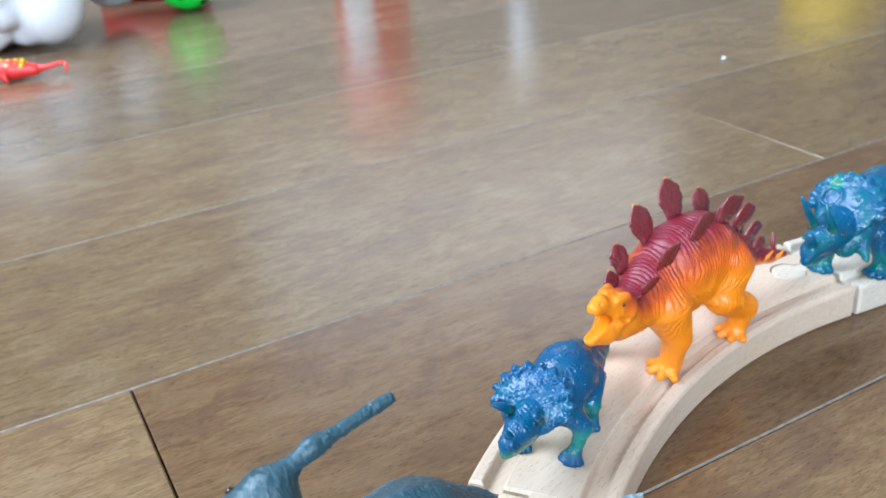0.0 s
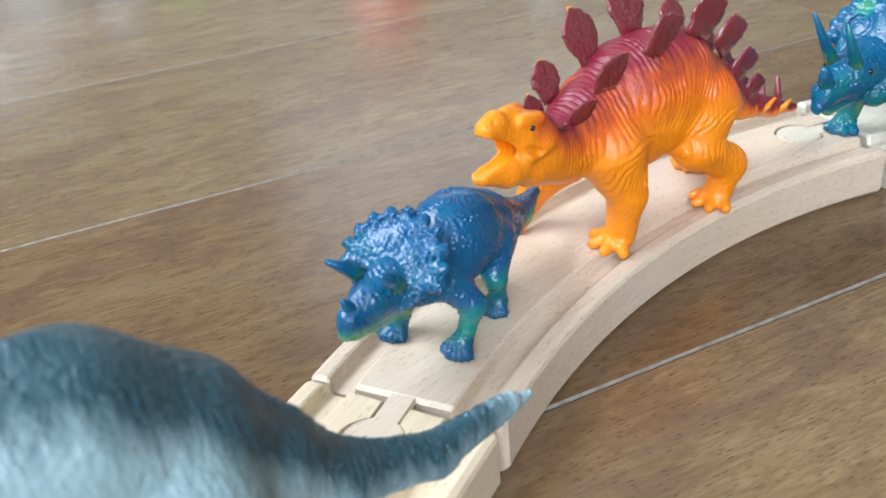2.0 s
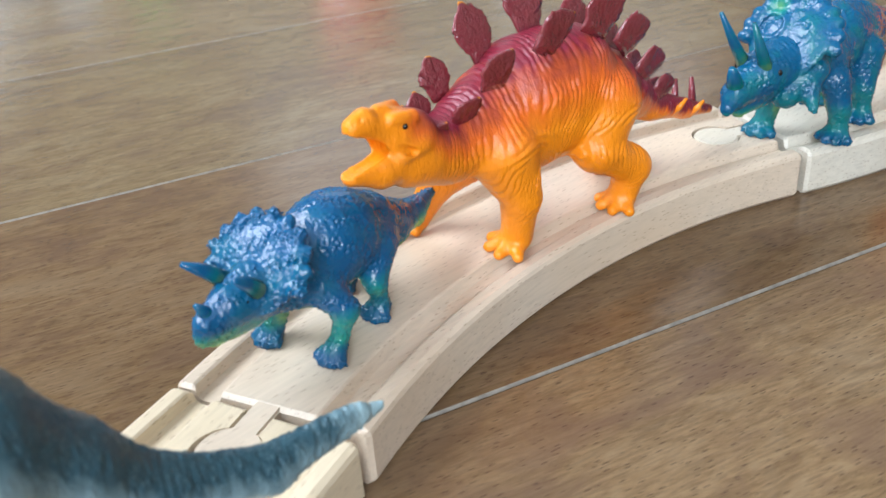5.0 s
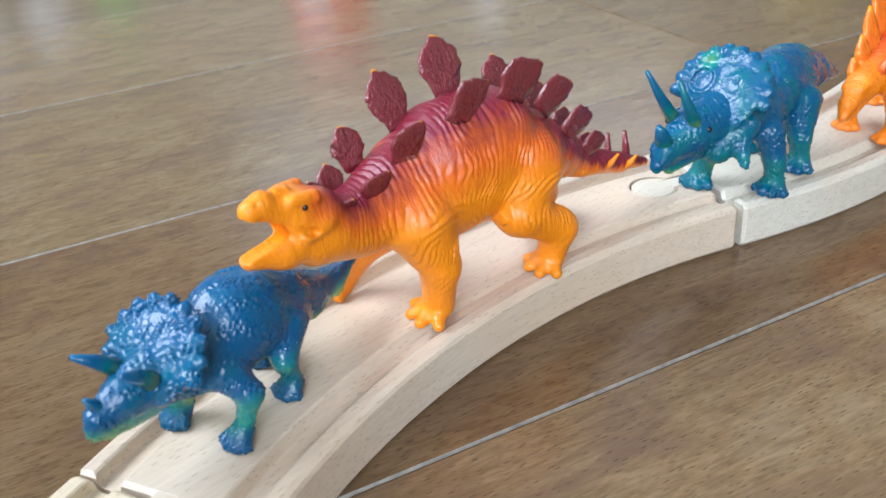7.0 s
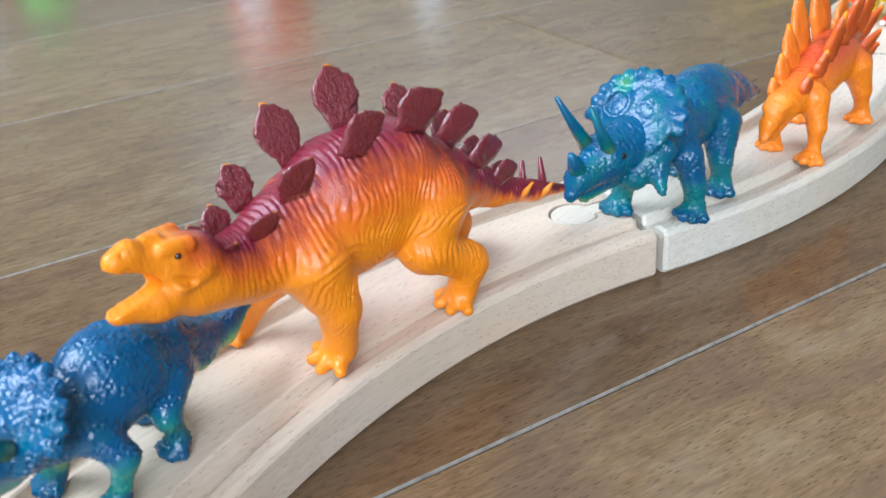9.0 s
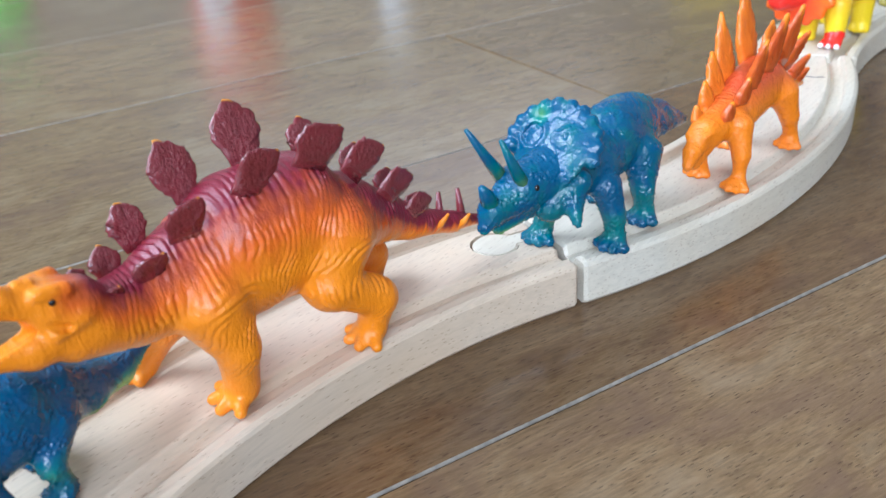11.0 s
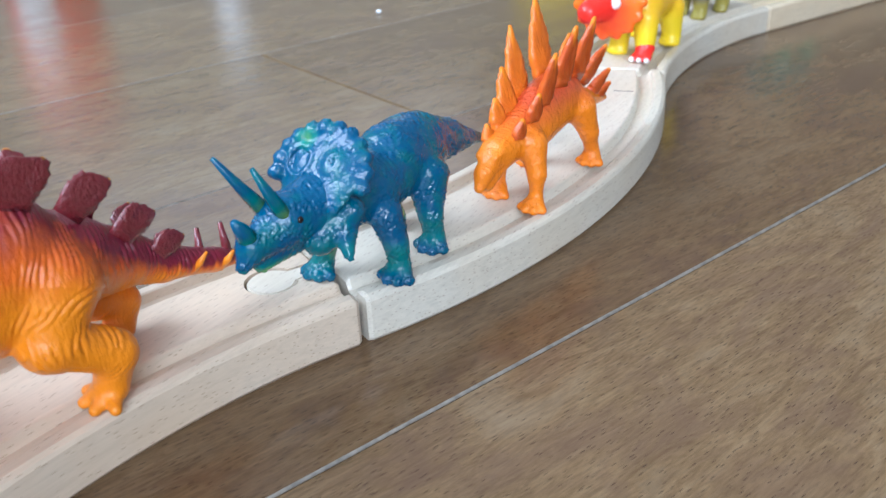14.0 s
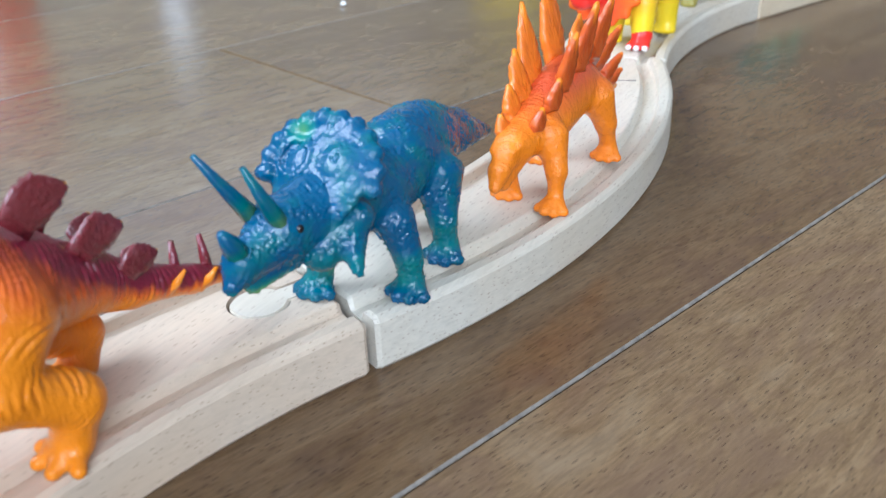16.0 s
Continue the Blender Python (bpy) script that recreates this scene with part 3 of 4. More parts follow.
def track_piece(line, material, label, hole=None, peg=None):
    """One beech track piece, its grooves swept along the line, with a keyhole at one end and a peg at the other."""
    bm = bmesh.new()
    (p0, n0), (p1, n1), (q1, m1), (q0, m0) = line[0], line[1], line[-2], line[-1]
    near, far = (p1 - p0).normalized() * 0.0009, (q1 - q0).normalized() * 0.0009
    line = [(p0, n0), (p0 + near, n0)] + line[1:-1] + [(q0 + far, m0), (q0, m0)]
    last = len(line) - 1
    rings = [[bm.verts.new(p + n * s * (0.965 if i in (0, last) else 1) + Vector((0, 0, min(z, 0.0113) if i in (0, last) else z))) for s, z in PROFILE] for i, (p, n) in enumerate(line)]
    k = len(PROFILE)
    for a, b in zip(rings, rings[1:]):
        for i in range(k):
            bm.faces.new((a[i], a[(i + 1) % k], b[(i + 1) % k], b[i]))
    bm.faces.new(rings[0][::-1])
    bm.faces.new(rings[-1])
    bmesh.ops.recalc_face_normals(bm, faces=bm.faces[:])
    mid, nrm = line[len(line) // 2]
    origin = Matrix.Translation(mid) @ Matrix.Rotation(math.atan2(-nrm.x, nrm.y), 4, "Z")
    bmesh.ops.transform(bm, matrix=origin.inverted(), verts=bm.verts[:])
    mesh = bpy.data.meshes.new("wooden_track")
    bm.to_mesh(mesh)
    bm.free()
    body = new("wooden_track", mesh)
    for c, turn in hole or ():
        cb = cutter(origin.inverted() @ c, turn - math.atan2(-nrm.x, nrm.y), 0.0064, 0.0033, 0.03)
        cm = bpy.data.meshes.new("cut")
        cb.to_mesh(cm)
        cb.free()
        co = new("cut", cm)
        mod = body.modifiers.new("cut", "BOOLEAN")
        mod.object, mod.solver, mod.operation = co, "EXACT", "DIFFERENCE"
        bpy.context.view_layer.update()
        cut = bpy.data.meshes.new_from_object(body.evaluated_get(bpy.context.evaluated_depsgraph_get()))
        body.modifiers.clear()
        body.data = cut
        bpy.data.objects.remove(co)
    body.data.materials.append(material)
    body.matrix_world = origin
    tagged(body, label, "toy track", "wooden track pieces")
    if peg:
        c, turn = peg
        pb = cutter(origin.inverted() @ c, turn - math.atan2(-nrm.x, nrm.y), 0.0058, 0.0027, 0.0165)
        for v in pb.verts:
            v.co.z = 0.0010 if v.co.z < 0 else 0.0119
        bmesh.ops.bevel(pb, geom=[e for e in pb.edges if abs(e.verts[0].co.z - e.verts[1].co.z) < 1e-6 and e.verts[0].co.z > 0.01], offset=0.0004, segments=2, affect="EDGES")
        part("connector_peg", pb, material, body, "round wooden connecting peg", smooth=False)
    return body


C1, C2 = Vector((0.2410, 0.1224, 0)), Vector((0.1501, 0.5160, 0))
RC = 0.202
A_K, A_J = 149.6, 103.1          # curve one, from its near end to the joint with curve two
B_J, B_E = -76.9, -25.2          # curve two
C3, R3 = Vector((0.4989, 0.3024, 0)), 0.208
D_A, D_B = 142.3, 106.0          # curve three


def polar(c, r, a):
    return c + Vector((r * math.cos(radians(a)), r * math.sin(radians(a)), 0))


J = polar(C1, RC, A_J)
K = polar(C1, RC, A_K)
E2 = polar(C2, RC, B_E)
E3 = polar(C3, R3, D_B)
HEAD_K, HEAD_J, HEAD_E, HEAD_F = A_K - 90, A_J - 90, D_A - 90, D_B - 90


def on(p, heading, d):
    return p + Vector((math.cos(radians(heading)), math.sin(radians(heading)), 0)) * d


piece0 = on(K, HEAD_K + 180 - 3, 0.1455)
track_0 = track_piece(straight(piece0.x, piece0.y, HEAD_K - 3, 0.144), M_BEECH_WARM, "straight pale beech toy train track with two grooves", hole=[(on(K, HEAD_K + 180, 0.0125), radians(HEAD_K))])
track_1 = track_piece(arc(C1.x, C1.y, RC, A_K, A_J + 0.17), M_BEECH_PINK, "curved pinkish beech toy train track with two grooves", hole=[(on(J, HEAD_J + 180, 0.013), radians(HEAD_J))], peg=(on(K, HEAD_K + 180, 0.0115), radians(HEAD_K)))
track_2 = track_piece(arc(C2.x, C2.y, RC, B_J + 0.17, B_E - 0.1), M_BEECH_PALE, "curved pale beech toy train track with pencil marks", peg=(on(J, HEAD_J + 180, 0.013), radians(HEAD_J)))
track_3 = track_piece(arc(C3.x, C3.y, R3, D_A - 0.1, D_B + 0.1), M_BEECH_PALE, "curved pale beech toy train track piece")
track_4 = track_piece(straight(E3.x, E3.y, HEAD_F, 0.2), M_BEECH_WARM, "straight warm-toned beech toy train track")


# ---- toy dinosaurs ----
def stegosaurus():
    toy = thing("toy_stegosaurus", 0.1284, 0.2821, TRACK, 210, "orange plastic toy stegosaurus with maroon back plates, mouth open", "toy dinosaur", "toy dinosaurs on the track")
    p = [("C", (-12, 0, 27), 10.5, (11, 0, 26), 11.5), ("C", (-5, 0, 32), 12, (6, 0, 31.6), 12), ("C", (15, 0, 28), 11, (31, 4, 27.5), 6.6),
         ("C", (31, 4, 27.5), 6.6, (39, 8, 31), 5.8), ("C", (36, 7, 28.5), 5.2, (43, 9.6, 30), 4.2),
         ("C", (41.5, 9.2, 35.4), 5.0, (46, 10.4, 37.4), 4.3), ("C", (46, 10.4, 38), 3.7, (52.6, 12.1, 41.2), 2.3), ("C", (52.6, 12.2, 42.6), 1.9, (55.2, 12.8, 42.0), 1.6), ("C", (55.2, 12.8, 41.6), 1.5, (56.4, 13, 40), 0.8), ("C", (42, 13.2, 35.4), 1.8, (46.4, 14.0, 34.2), 1.2),
         ("C", (42, 9.6, 31.5), 4.4, (50, 11.6, 31.8), 3.0), ("C", (50, 11.6, 31.8), 2.9, (56.8, 13, 33.4), 1.8),
         ("C", (43.2, 13.2, 40.8), 1.2, (47.6, 13.9, 41.6), 0.9), ("C", (43.2, 6.6, 40.8), 1.2, (47.6, 8.4, 41.8), 0.9), ("C", (48.2, 10.9, 42.2), 1.5, (49.2, 11.2, 42.8), 1.1),
         ("C", (-17, -1, 26), 9.6, (-29, -3, 21), 5.7), ("C", (-29, -3, 21), 5.7, (-38, -3.6, 15.8), 3.7), ("C", (-38, -3.6, 15.8), 3.9, (-50, -3, 11.6), 2.4), ("C", (-50, -3, 11.6), 2.4, (-59.5, -2.5, 9), 1.2),
         ("C", (18, 7, 24), 7.8, (15.2, 9.2, 14), 4.3), ("C", (15.2, 9.2, 14), 4.1, (15, 7.4, 3.6), 3.5),
         ("C", (14, -8, 18), 6, (21, -12, 12), 4.2), ("C", (21, -12, 12), 4.0, (25, -15.5, 3), 2.9),
         ("C", (-11, 6.2, 26), 8.8, (-7, 9.0, 17.5), 5.2), ("C", (-7, 9.0, 17.5), 4.9, (-17.8, 9.8, 10.4), 4.1), ("C", (-17.8, 9.8, 10.4), 3.9, (-16.3, 8.6, 3), 3.3),
         ("C", (-14, -6, 22), 7, (-19, -9, 14), 4.8), ("C", (-19, -9, 14), 4.6, (-31, -10, 8), 3.7), ("C", (-31, -10, 8), 3.5, (-29, -9, 3), 3.2),
         ("X", (60, 13.8, 37.8), 4.5, (45, 10.6, 35.6), 1.0), ("X", (49.8, 16.2, 37.6), 1.4, (44.6, 14.9, 34.8), 0.8), ("X", (54.6, 15.2, 43.4), 0.5, (54.2, 14.0, 43.2), 0.3)]
    digits(p, (14.6, 6.8), 6.2, 1.45, 40, -8)
    digits(p, (24.5, -15.5), 4.4, 1.3, 34, -10)
    digits(p, (-16.5, 8.5), 5.6, 1.4, 40, 0)
    digits(p, (-29, -9), 5.0, 1.5, 36, 0)
    top = lambda x: np.interp(x, [-60, -45, -36, -28, -18, -8, 7, 20, 30, 38, 44], [10, 14.5, 20, 27, 36, 44, 44.5, 39, 34, 36.5, 46])
    under = lambda x: np.interp(x, [-60, -45, -36, -28, -18, 0, 20, 30, 38, 44], [7.5, 10, 13, 15.5, 15, 13, 14, 20, 24, 28])
    back = lambda x, y, z: step01((z - under(x) + 0.4 * np.sin(x * 1.3) + 0.3 * np.sin(x * 3.1 + z)) / (top(x) - under(x)), 0.25, 1.12) * (1 - step01(x, 36, 45)) + 0.26 * step01(-x, 17, 26) + 0.42 * np.exp(-((x - 43.5) ** 2 + (z - 39) ** 2) / 18)
    moulded("body", p, 0.32, 0.6, M_STEG, toy, back, relief=folds(1.35, 0.75))
    far_row = ((38.5, 4, 34.5, 4.5, 4, -8, -6), (31.5, -1.5, 31, 7.2, 6, -16, 0), (24.8, -4, 35, 8.4, 7.5, -20, -4), (12.8, -5, 40.2, 12.0, 9.2, -20, -10), (-1.0, -6, 42.6, 12.6, 10.4, -22, 2), (-15, -5.8, 38.6, 9.0, 7.6, -22, 8), (-25, -5.2, 31.5, 7.4, 7.2, -18, 25), (-32, -4.6, 24.5, 6.5, 6.2, -16, 32), (-39, -4.2, 17.6, 5.2, 5.2, -14, 40))
    near_row = ((36.2, 8.2, 32, 5.0, 5.2, 30, 6), (27.8, 6.8, 33.2, 6.0, 6.2, 26, 8), (19.6, 7, 38.6, 7.8, 7.4, 18, 4), (6.6, 7.2, 42.6, 9.4, 7.8, 12, 32), (-8, 6.6, 43, 9.0, 10.4, 10, 28), (-18.6, 4.4, 37, 8.8, 8.0, 8, 50), (-28, 2, 27.6, 8.0, 6.8, 6, 56), (-35.6, 0, 19.8, 6.8, 5.6, 6, 58))
    for x, y, z, h, w, splay, sweep in far_row:
        back_plate("back_plate", toy, M_PLATE, (x, y, z), h, w, splay, sweep)
    for x, y, z, h, w, splay, sweep in near_row:
        back_plate("back_plate", toy, M_PLATE, (x, y, z), h, w, splay, sweep, shape=CHISEL_SHAPE, tip=0.985)
    for pts, paint in (([(-47.4, -3.4, 11), (-47.8, -4, 15), (-48.2, -4.4, 19.6)], 1.0), ([(-54.2, -3.2, 9.5), (-54.2, -3.8, 14), (-54, -4.2, 18.6)], 1.0), ([(-43.5, -2, 12), (-44.8, 0.2, 14.2), (-46.2, 1.2, 16.4)], 0.0), ([(-50.4, -1.8, 10), (-51.8, 0.3, 12.2), (-52.8, 1.2, 14)], 0.0)):
        tube("tail_spike", toy, M_PLATE if paint else M_STEG, pts, [1.35, 1.0, 0.5] if paint else [1.1, 0.75, 0.3], paint=[paint] * 3)
    for sy in (-1, 1):
        ball("eye", toy, M_EYE, (45.8, 10.4 + sy * 4.0, 39.9), 0.6, "small black painted eye")
    return toy


def triceratops(name, x, y, heading, label, material, p, frill, studs, horns, paint, eyes, step, scales, patch=0.0, yaw=0.0):
    toy = thing(name, x, y, TRACK, heading, label, "toy dinosaur", "toy dinosaurs on the track")
    tail = min(q[1][0] for q in p) - 20
    moulded("body", p, step, 0.6, material, toy, paint, relief=lambda a, b, c: knobs(*scales)(a, b, c) * np.clip((a - tail) / 16, 0.08, 1))
    fc, fr, pitch = frill
    bosses = [(fc[0] - 2, fc[1] + 4.6, fc[2] + 1.5), (fc[0] - 2, fc[1] - 4.6, fc[2] + 1.5)]
    moulded("neck_frill", [("E", fc, fr, pitch, yaw)] + studs, step, 0.5, material, toy, lambda a, b, c: 0.98 - patch * np.exp(-((b - fc[1] + 5.0) ** 2 + (c - fc[2] - 7) ** 2) / 9) - 0.35 * step01(fc[2] - c, 6, 12), "studded bony neck frill", rings(bosses, 4.0, 0.5) if patch else knobs(1.7, 0.6))
    for pts, radii in horns:
        tube("horn", toy, material, pts, radii, paint=[0.15] + [0.8] * (len(pts) - 1))
    for e, r in eyes:
        ball("eye", toy, M_EYE, e, r)
    return toy


def frill_studs(fc, fr, pitch, n, r, a0=-20, a1=200, out=1.0):
    """Knobs along the rim of a frill whose thin axis is its local x."""
    res = []
    ca, sa = math.cos(radians(pitch)), math.sin(radians(pitch))
    for i in range(n):
        a = radians(a0 + (a1 - a0) * i / (n - 1))
        q = (0, fr[1] * out * math.cos(a), fr[2] * out * math.sin(a))
        c = (fc[0] + q[0] * ca + q[2] * sa, fc[1] + q[1], fc[2] - q[0] * sa + q[2] * ca)
        res.append(("E", c, (r, r, r), 0))
    return res


def small_triceratops():
    p = [("C", (-4, 0, 16.6), 7.6, (7, 0, 17), 7.6), ("C", (1, 0, 18.6), 8.6, (4, 0, 18.8), 8.6), ("C", (-8, 0, 15.8), 7.0, (-15, 0, 12.8), 4.8), ("C", (-15, 0, 12.8), 4.8, (-24, 0, 11), 2.9), ("C", (-24, 0, 11), 2.9, (-31.5, 0, 12.2), 1.2),
         ("C", (13, -0.4, 16.6), 6.8, (22, -1, 18.4), 5.2), ("C", (22, -1, 18.4), 5.0, (28, -1.8, 18), 3.7), ("C", (28, -1.8, 18), 3.5, (33, -2.6, 16.6), 2.3), ("C", (33, -2.6, 16.6), 2.2, (34.4, -2.8, 14.6), 1.3), ("C", (25, -1.4, 14.4), 2.8, (32, -2.4, 13.6), 1.4),
         ("C", (12, 5, 14), 3.6, (11.2, 8.8, 10), 2.4), ("C", (11.2, 8.8, 10), 2.1, (13, 7, 2.2), 1.6), ("C", (12, -6, 12), 3.5, (13.5, -8, 2.4), 2.1),
         ("C", (-4, 4.8, 14), 4.6, (-0.6, 6.8, 9), 2.4), ("C", (-0.6, 6.8, 9), 2.0, (-2.8, 6, 2.2), 1.7), ("C", (-4, -6, 13), 4.7, (-7, -7, 7), 2.8), ("C", (-7, -7, 7), 2.6, (-8, -6.5, 2.2), 2.2)]
    for f in ((13, 6.8), (13.5, -8), (-2.6, 5.8), (-8, -6.5)):
        digits(p, f, 3.4, 1.1, 34)
    fc, fr, pitch = (21.0, -1.4, 21.4), (2.6, 9.0, 8.4), -40
    horns = [([(25.6, y, 20.8), (28.4, y * 1.2, 23.8), (31.6, y * 1.5 + 0.4, 26.4)], [1.7, 1.3, 0.5]) for y in (-5.2, 2.6)] + [([(32, -2.4, 17.4), (33.4, -2.5, 19.8), (34.6, -2.6, 21.6)], [1.7, 1.1, 0.4])]
    paint = lambda x, y, z: 0.60 + 0.4 * step01(z, 8, 15) + 0.3 * step01(-z, -4, -1.5) - 0.6 * step01(5.6 - np.abs(y), 0, 2.0) * step01(13 - z, 0, 4) * step01(z, 2, 4) - 0.55 * step01(x, 22, 27) * step01(17.5 - z, 0, 3) - 0.1 * step01(12 - z, 0, 3) * step01(z, 3, 5)
    return triceratops("toy_triceratops", 0.082, 0.251, 232, "small blue and yellow-green plastic toy triceratops", M_TRI_A, p, (fc, fr, pitch), frill_studs(fc, fr, pitch, 11, 1.35, -10, 190, 1.04) + frill_studs(fc, fr, pitch, 11, 0.8, -10, 190, 1.2), horns, paint,
                       [((27.6, -1.8 + sy * 3.6, 19.4), 0.5) for sy in (-1, 1)], 0.32, (1.45, 0.46))


def large_triceratops():
    p = [("C", (-15, 0, 22), 7.8, (3, 0, 20.5), 7.8), ("C", (-15, 0, 23.8), 7.8, (-7, 0, 24.2), 7.8), ("C", (-20, 0, 23), 7.6, (-32, 1, 20), 4.8), ("C", (-32, 1, 20), 4.8, (-46.5, 3, 15.4), 1.5),
         ("C", (6, -0.5, 21), 7.8, (18, -2, 22), 7.2), ("C", (18, -2, 22.2), 7.2, (28, -4, 22.4), 5.6), ("C", (28, -4, 22.2), 5.4, (36.5, -6, 19.6), 3.3), ("C", (26, -3.6, 17.6), 3.3, (35.4, -5.6, 15.4), 1.9), ("C", (37.2, -6.1, 20), 2.8, (39.6, -6.6, 16.6), 1.6),
         ("C", (6.5, 6.5, 16), 3.9, (6, 8.4, 9), 2.7), ("C", (6, 8.4, 9), 2.6, (5.2, 8.6, 2.6), 2.4), ("C", (10, -6.5, 15), 3.7, (11, -9, 2.6), 2.4),
         ("C", (-12.5, 6.5, 18), 5.4, (-10, 8.4, 9.5), 2.9), ("C", (-10, 8.4, 9.5), 2.7, (-11.3, 8.6, 2.6), 2.4), ("C", (-13, -7.5, 16), 5.7, (-16, -8.5, 8), 3.5), ("C", (-16, -8.5, 8), 3.3, (-18, -7, 2.6), 2.8)]
    for f in ((5.2, 8.6), (11, -9), (-11.3, 8.6), (-18, -7)):
        digits(p, f, 4.3, 1.4, 38)
    fc, fr, pitch, yaw = (17.6, -2.2, 28.2), (2.3, 10.4, 10.2), -38, -12
    studs = frill_studs(fc, fr, pitch, 12, 1.7, -4, 184, 1.03) + frill_studs(fc, fr, pitch, 12, 0.95, -4, 184, 1.15)
    studs += [("C", (20, 4.5, 19), 3.4, (24, 8.4, 14.2), 0.9), ("C", (18, 5.5, 22), 3.0, (24, 1, 17), 3.6), ("C", (17, -9, 19), 3.2, (17, -14.5, 13.5), 0.9), ("C", (17, -8, 22), 3.0, (23, -7, 17), 3.6)]
    horns = [([(30.5, -1.8, 24.4), (33.4, -2.4, 30), (36.6, -3.4, 37)], [1.8, 1.3, 0.5]), ([(30, -7.6, 24.6), (34, -8.8, 30.6), (39.6, -10.2, 39.2)], [1.8, 1.3, 0.5]), ([(37, -6, 20.6), (39.4, -5.8, 24.6), (41.6, -5.4, 27.4)], [2.4, 1.7, 0.8])]
    paint = lambda x, y, z: 0.6 + 0.4 * step01(z, 8, 16) + 0.3 * step01(-z, -4, -1) - 0.7 * step01(6.5 - np.abs(y), 0, 2.5) * step01(14 - z, 0, 4) * step01(z, 2, 5) - 0.6 * step01(x, 24, 30) * step01(17.5 - z, 0, 3)
    return triceratops("toy_triceratops", 0.209, 0.3158, 222, "large teal-blue plastic toy triceratops with a round frill", M_TRI_B, p, (fc, fr, pitch), studs, horns, paint,
                       [((29.6, -4.2 + sy * 5.2, 24), 0.8) for sy in (-1, 1)], 0.34, (1.6, 0.46), 0.6, yaw)


def spiny_stegosaurus():
    toy = thing("toy_stegosaurus", 0.264, 0.344, TRACK, 220, "thin orange plastic toy stegosaurus with tall pointed plates", "toy dinosaur", "toy dinosaurs on the track")
    p = [("C", (-12, 0, 20.5), 7.0, (8, 0, 19), 7.2), ("C", (-8, 0, 23), 6.2, (4, 0, 22.5), 6.0), ("C", (14, 0, 18.5), 6.0, (23, -0.4, 17), 4.6), ("C", (25, -0.6, 17.4), 3.5, (31.4, -1.2, 13.6), 2.1), ("C", (31.4, -1.2, 13.4), 2.1, (33.4, -1.3, 10.4), 1.4), ("C", (25.5, -0.6, 13), 2.4, (30, -1, 10), 1.7), ("C", (26.5, 1.6, 18.6), 1.2, (29.5, 1.2, 17.4), 0.9), ("C", (26.5, -2.8, 18.6), 1.2, (29.5, -3.2, 17.4), 0.9),
         ("C", (-14, 0, 19), 6.5, (-28, 0, 15), 3.4), ("C", (-28, 0, 15), 3.4, (-44, 1, 11), 1.0),
         ("C", (16, 5, 17), 4.0, (17.5, 7, 9.5), 2.4), ("C", (17.5, 7, 9.5), 2.1, (18, 7, 2.4), 1.7), ("C", (16, -5, 13), 3.4, (13, -7, 7), 2.3), ("C", (13, -7, 7), 2.1, (14, -6, 2.4), 2),
         ("C", (-13, 6, 18), 4.6, (-15, 8, 10.5), 2.8), ("C", (-15, 8, 10.5), 2.3, (-18, 8.2, 2.6), 2.1), ("C", (-10, -6, 16), 4.4, (-8, -8, 9), 2.6), ("C", (-8, -8, 9), 2.5, (-10, -7.5, 2.6), 2.2)]
    for f in ((18.2, 7), (14, -6), (-18, 8.2), (-10, -7.5)):
        digits(p, f, 4.0, 1.2, 36)
    moulded("body", p, 0.45, 0.6, M_STEG_B, toy, lambda x, y, z: step01(z, 17, 27) * 0.9)
    far_row = ((24.5, -3, 19, 5, 4, 2), (19, -3, 21, 8, 5.5, 4), (13.5, -3.2, 23, 12.5, 6.5, 4), (7, -3.4, 25.5, 19, 7.0, 6), (-8, -3.6, 27, 21.5, 8.0, 8), (-22, -3, 22, 14, 7, 26))
    near_row = ((21, 3.2, 20, 5.5, 4, 8), (14.6, 4.2, 23, 7.5, 5, 6), (8, 4, 25, 14.5, 5.6, 4), (-2.6, 4, 27, 17, 6.8, 6), (-15, 3.6, 26.5, 17, 6.6, 8), (-26, 1.5, 22, 12, 5.4, 40), (-33, 0.8, 15.5, 10, 4.6, 50), (-37, 0.6, 12.5, 8, 4, 60))
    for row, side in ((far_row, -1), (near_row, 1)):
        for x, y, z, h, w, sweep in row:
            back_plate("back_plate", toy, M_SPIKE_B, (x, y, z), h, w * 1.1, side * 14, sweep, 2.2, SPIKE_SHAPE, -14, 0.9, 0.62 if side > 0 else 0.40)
    for sy in (-1, 1):
        ball("eye", toy, M_EYE, (28.0, -0.9 + sy * 2.7, 16.8), 0.55)
    return toy


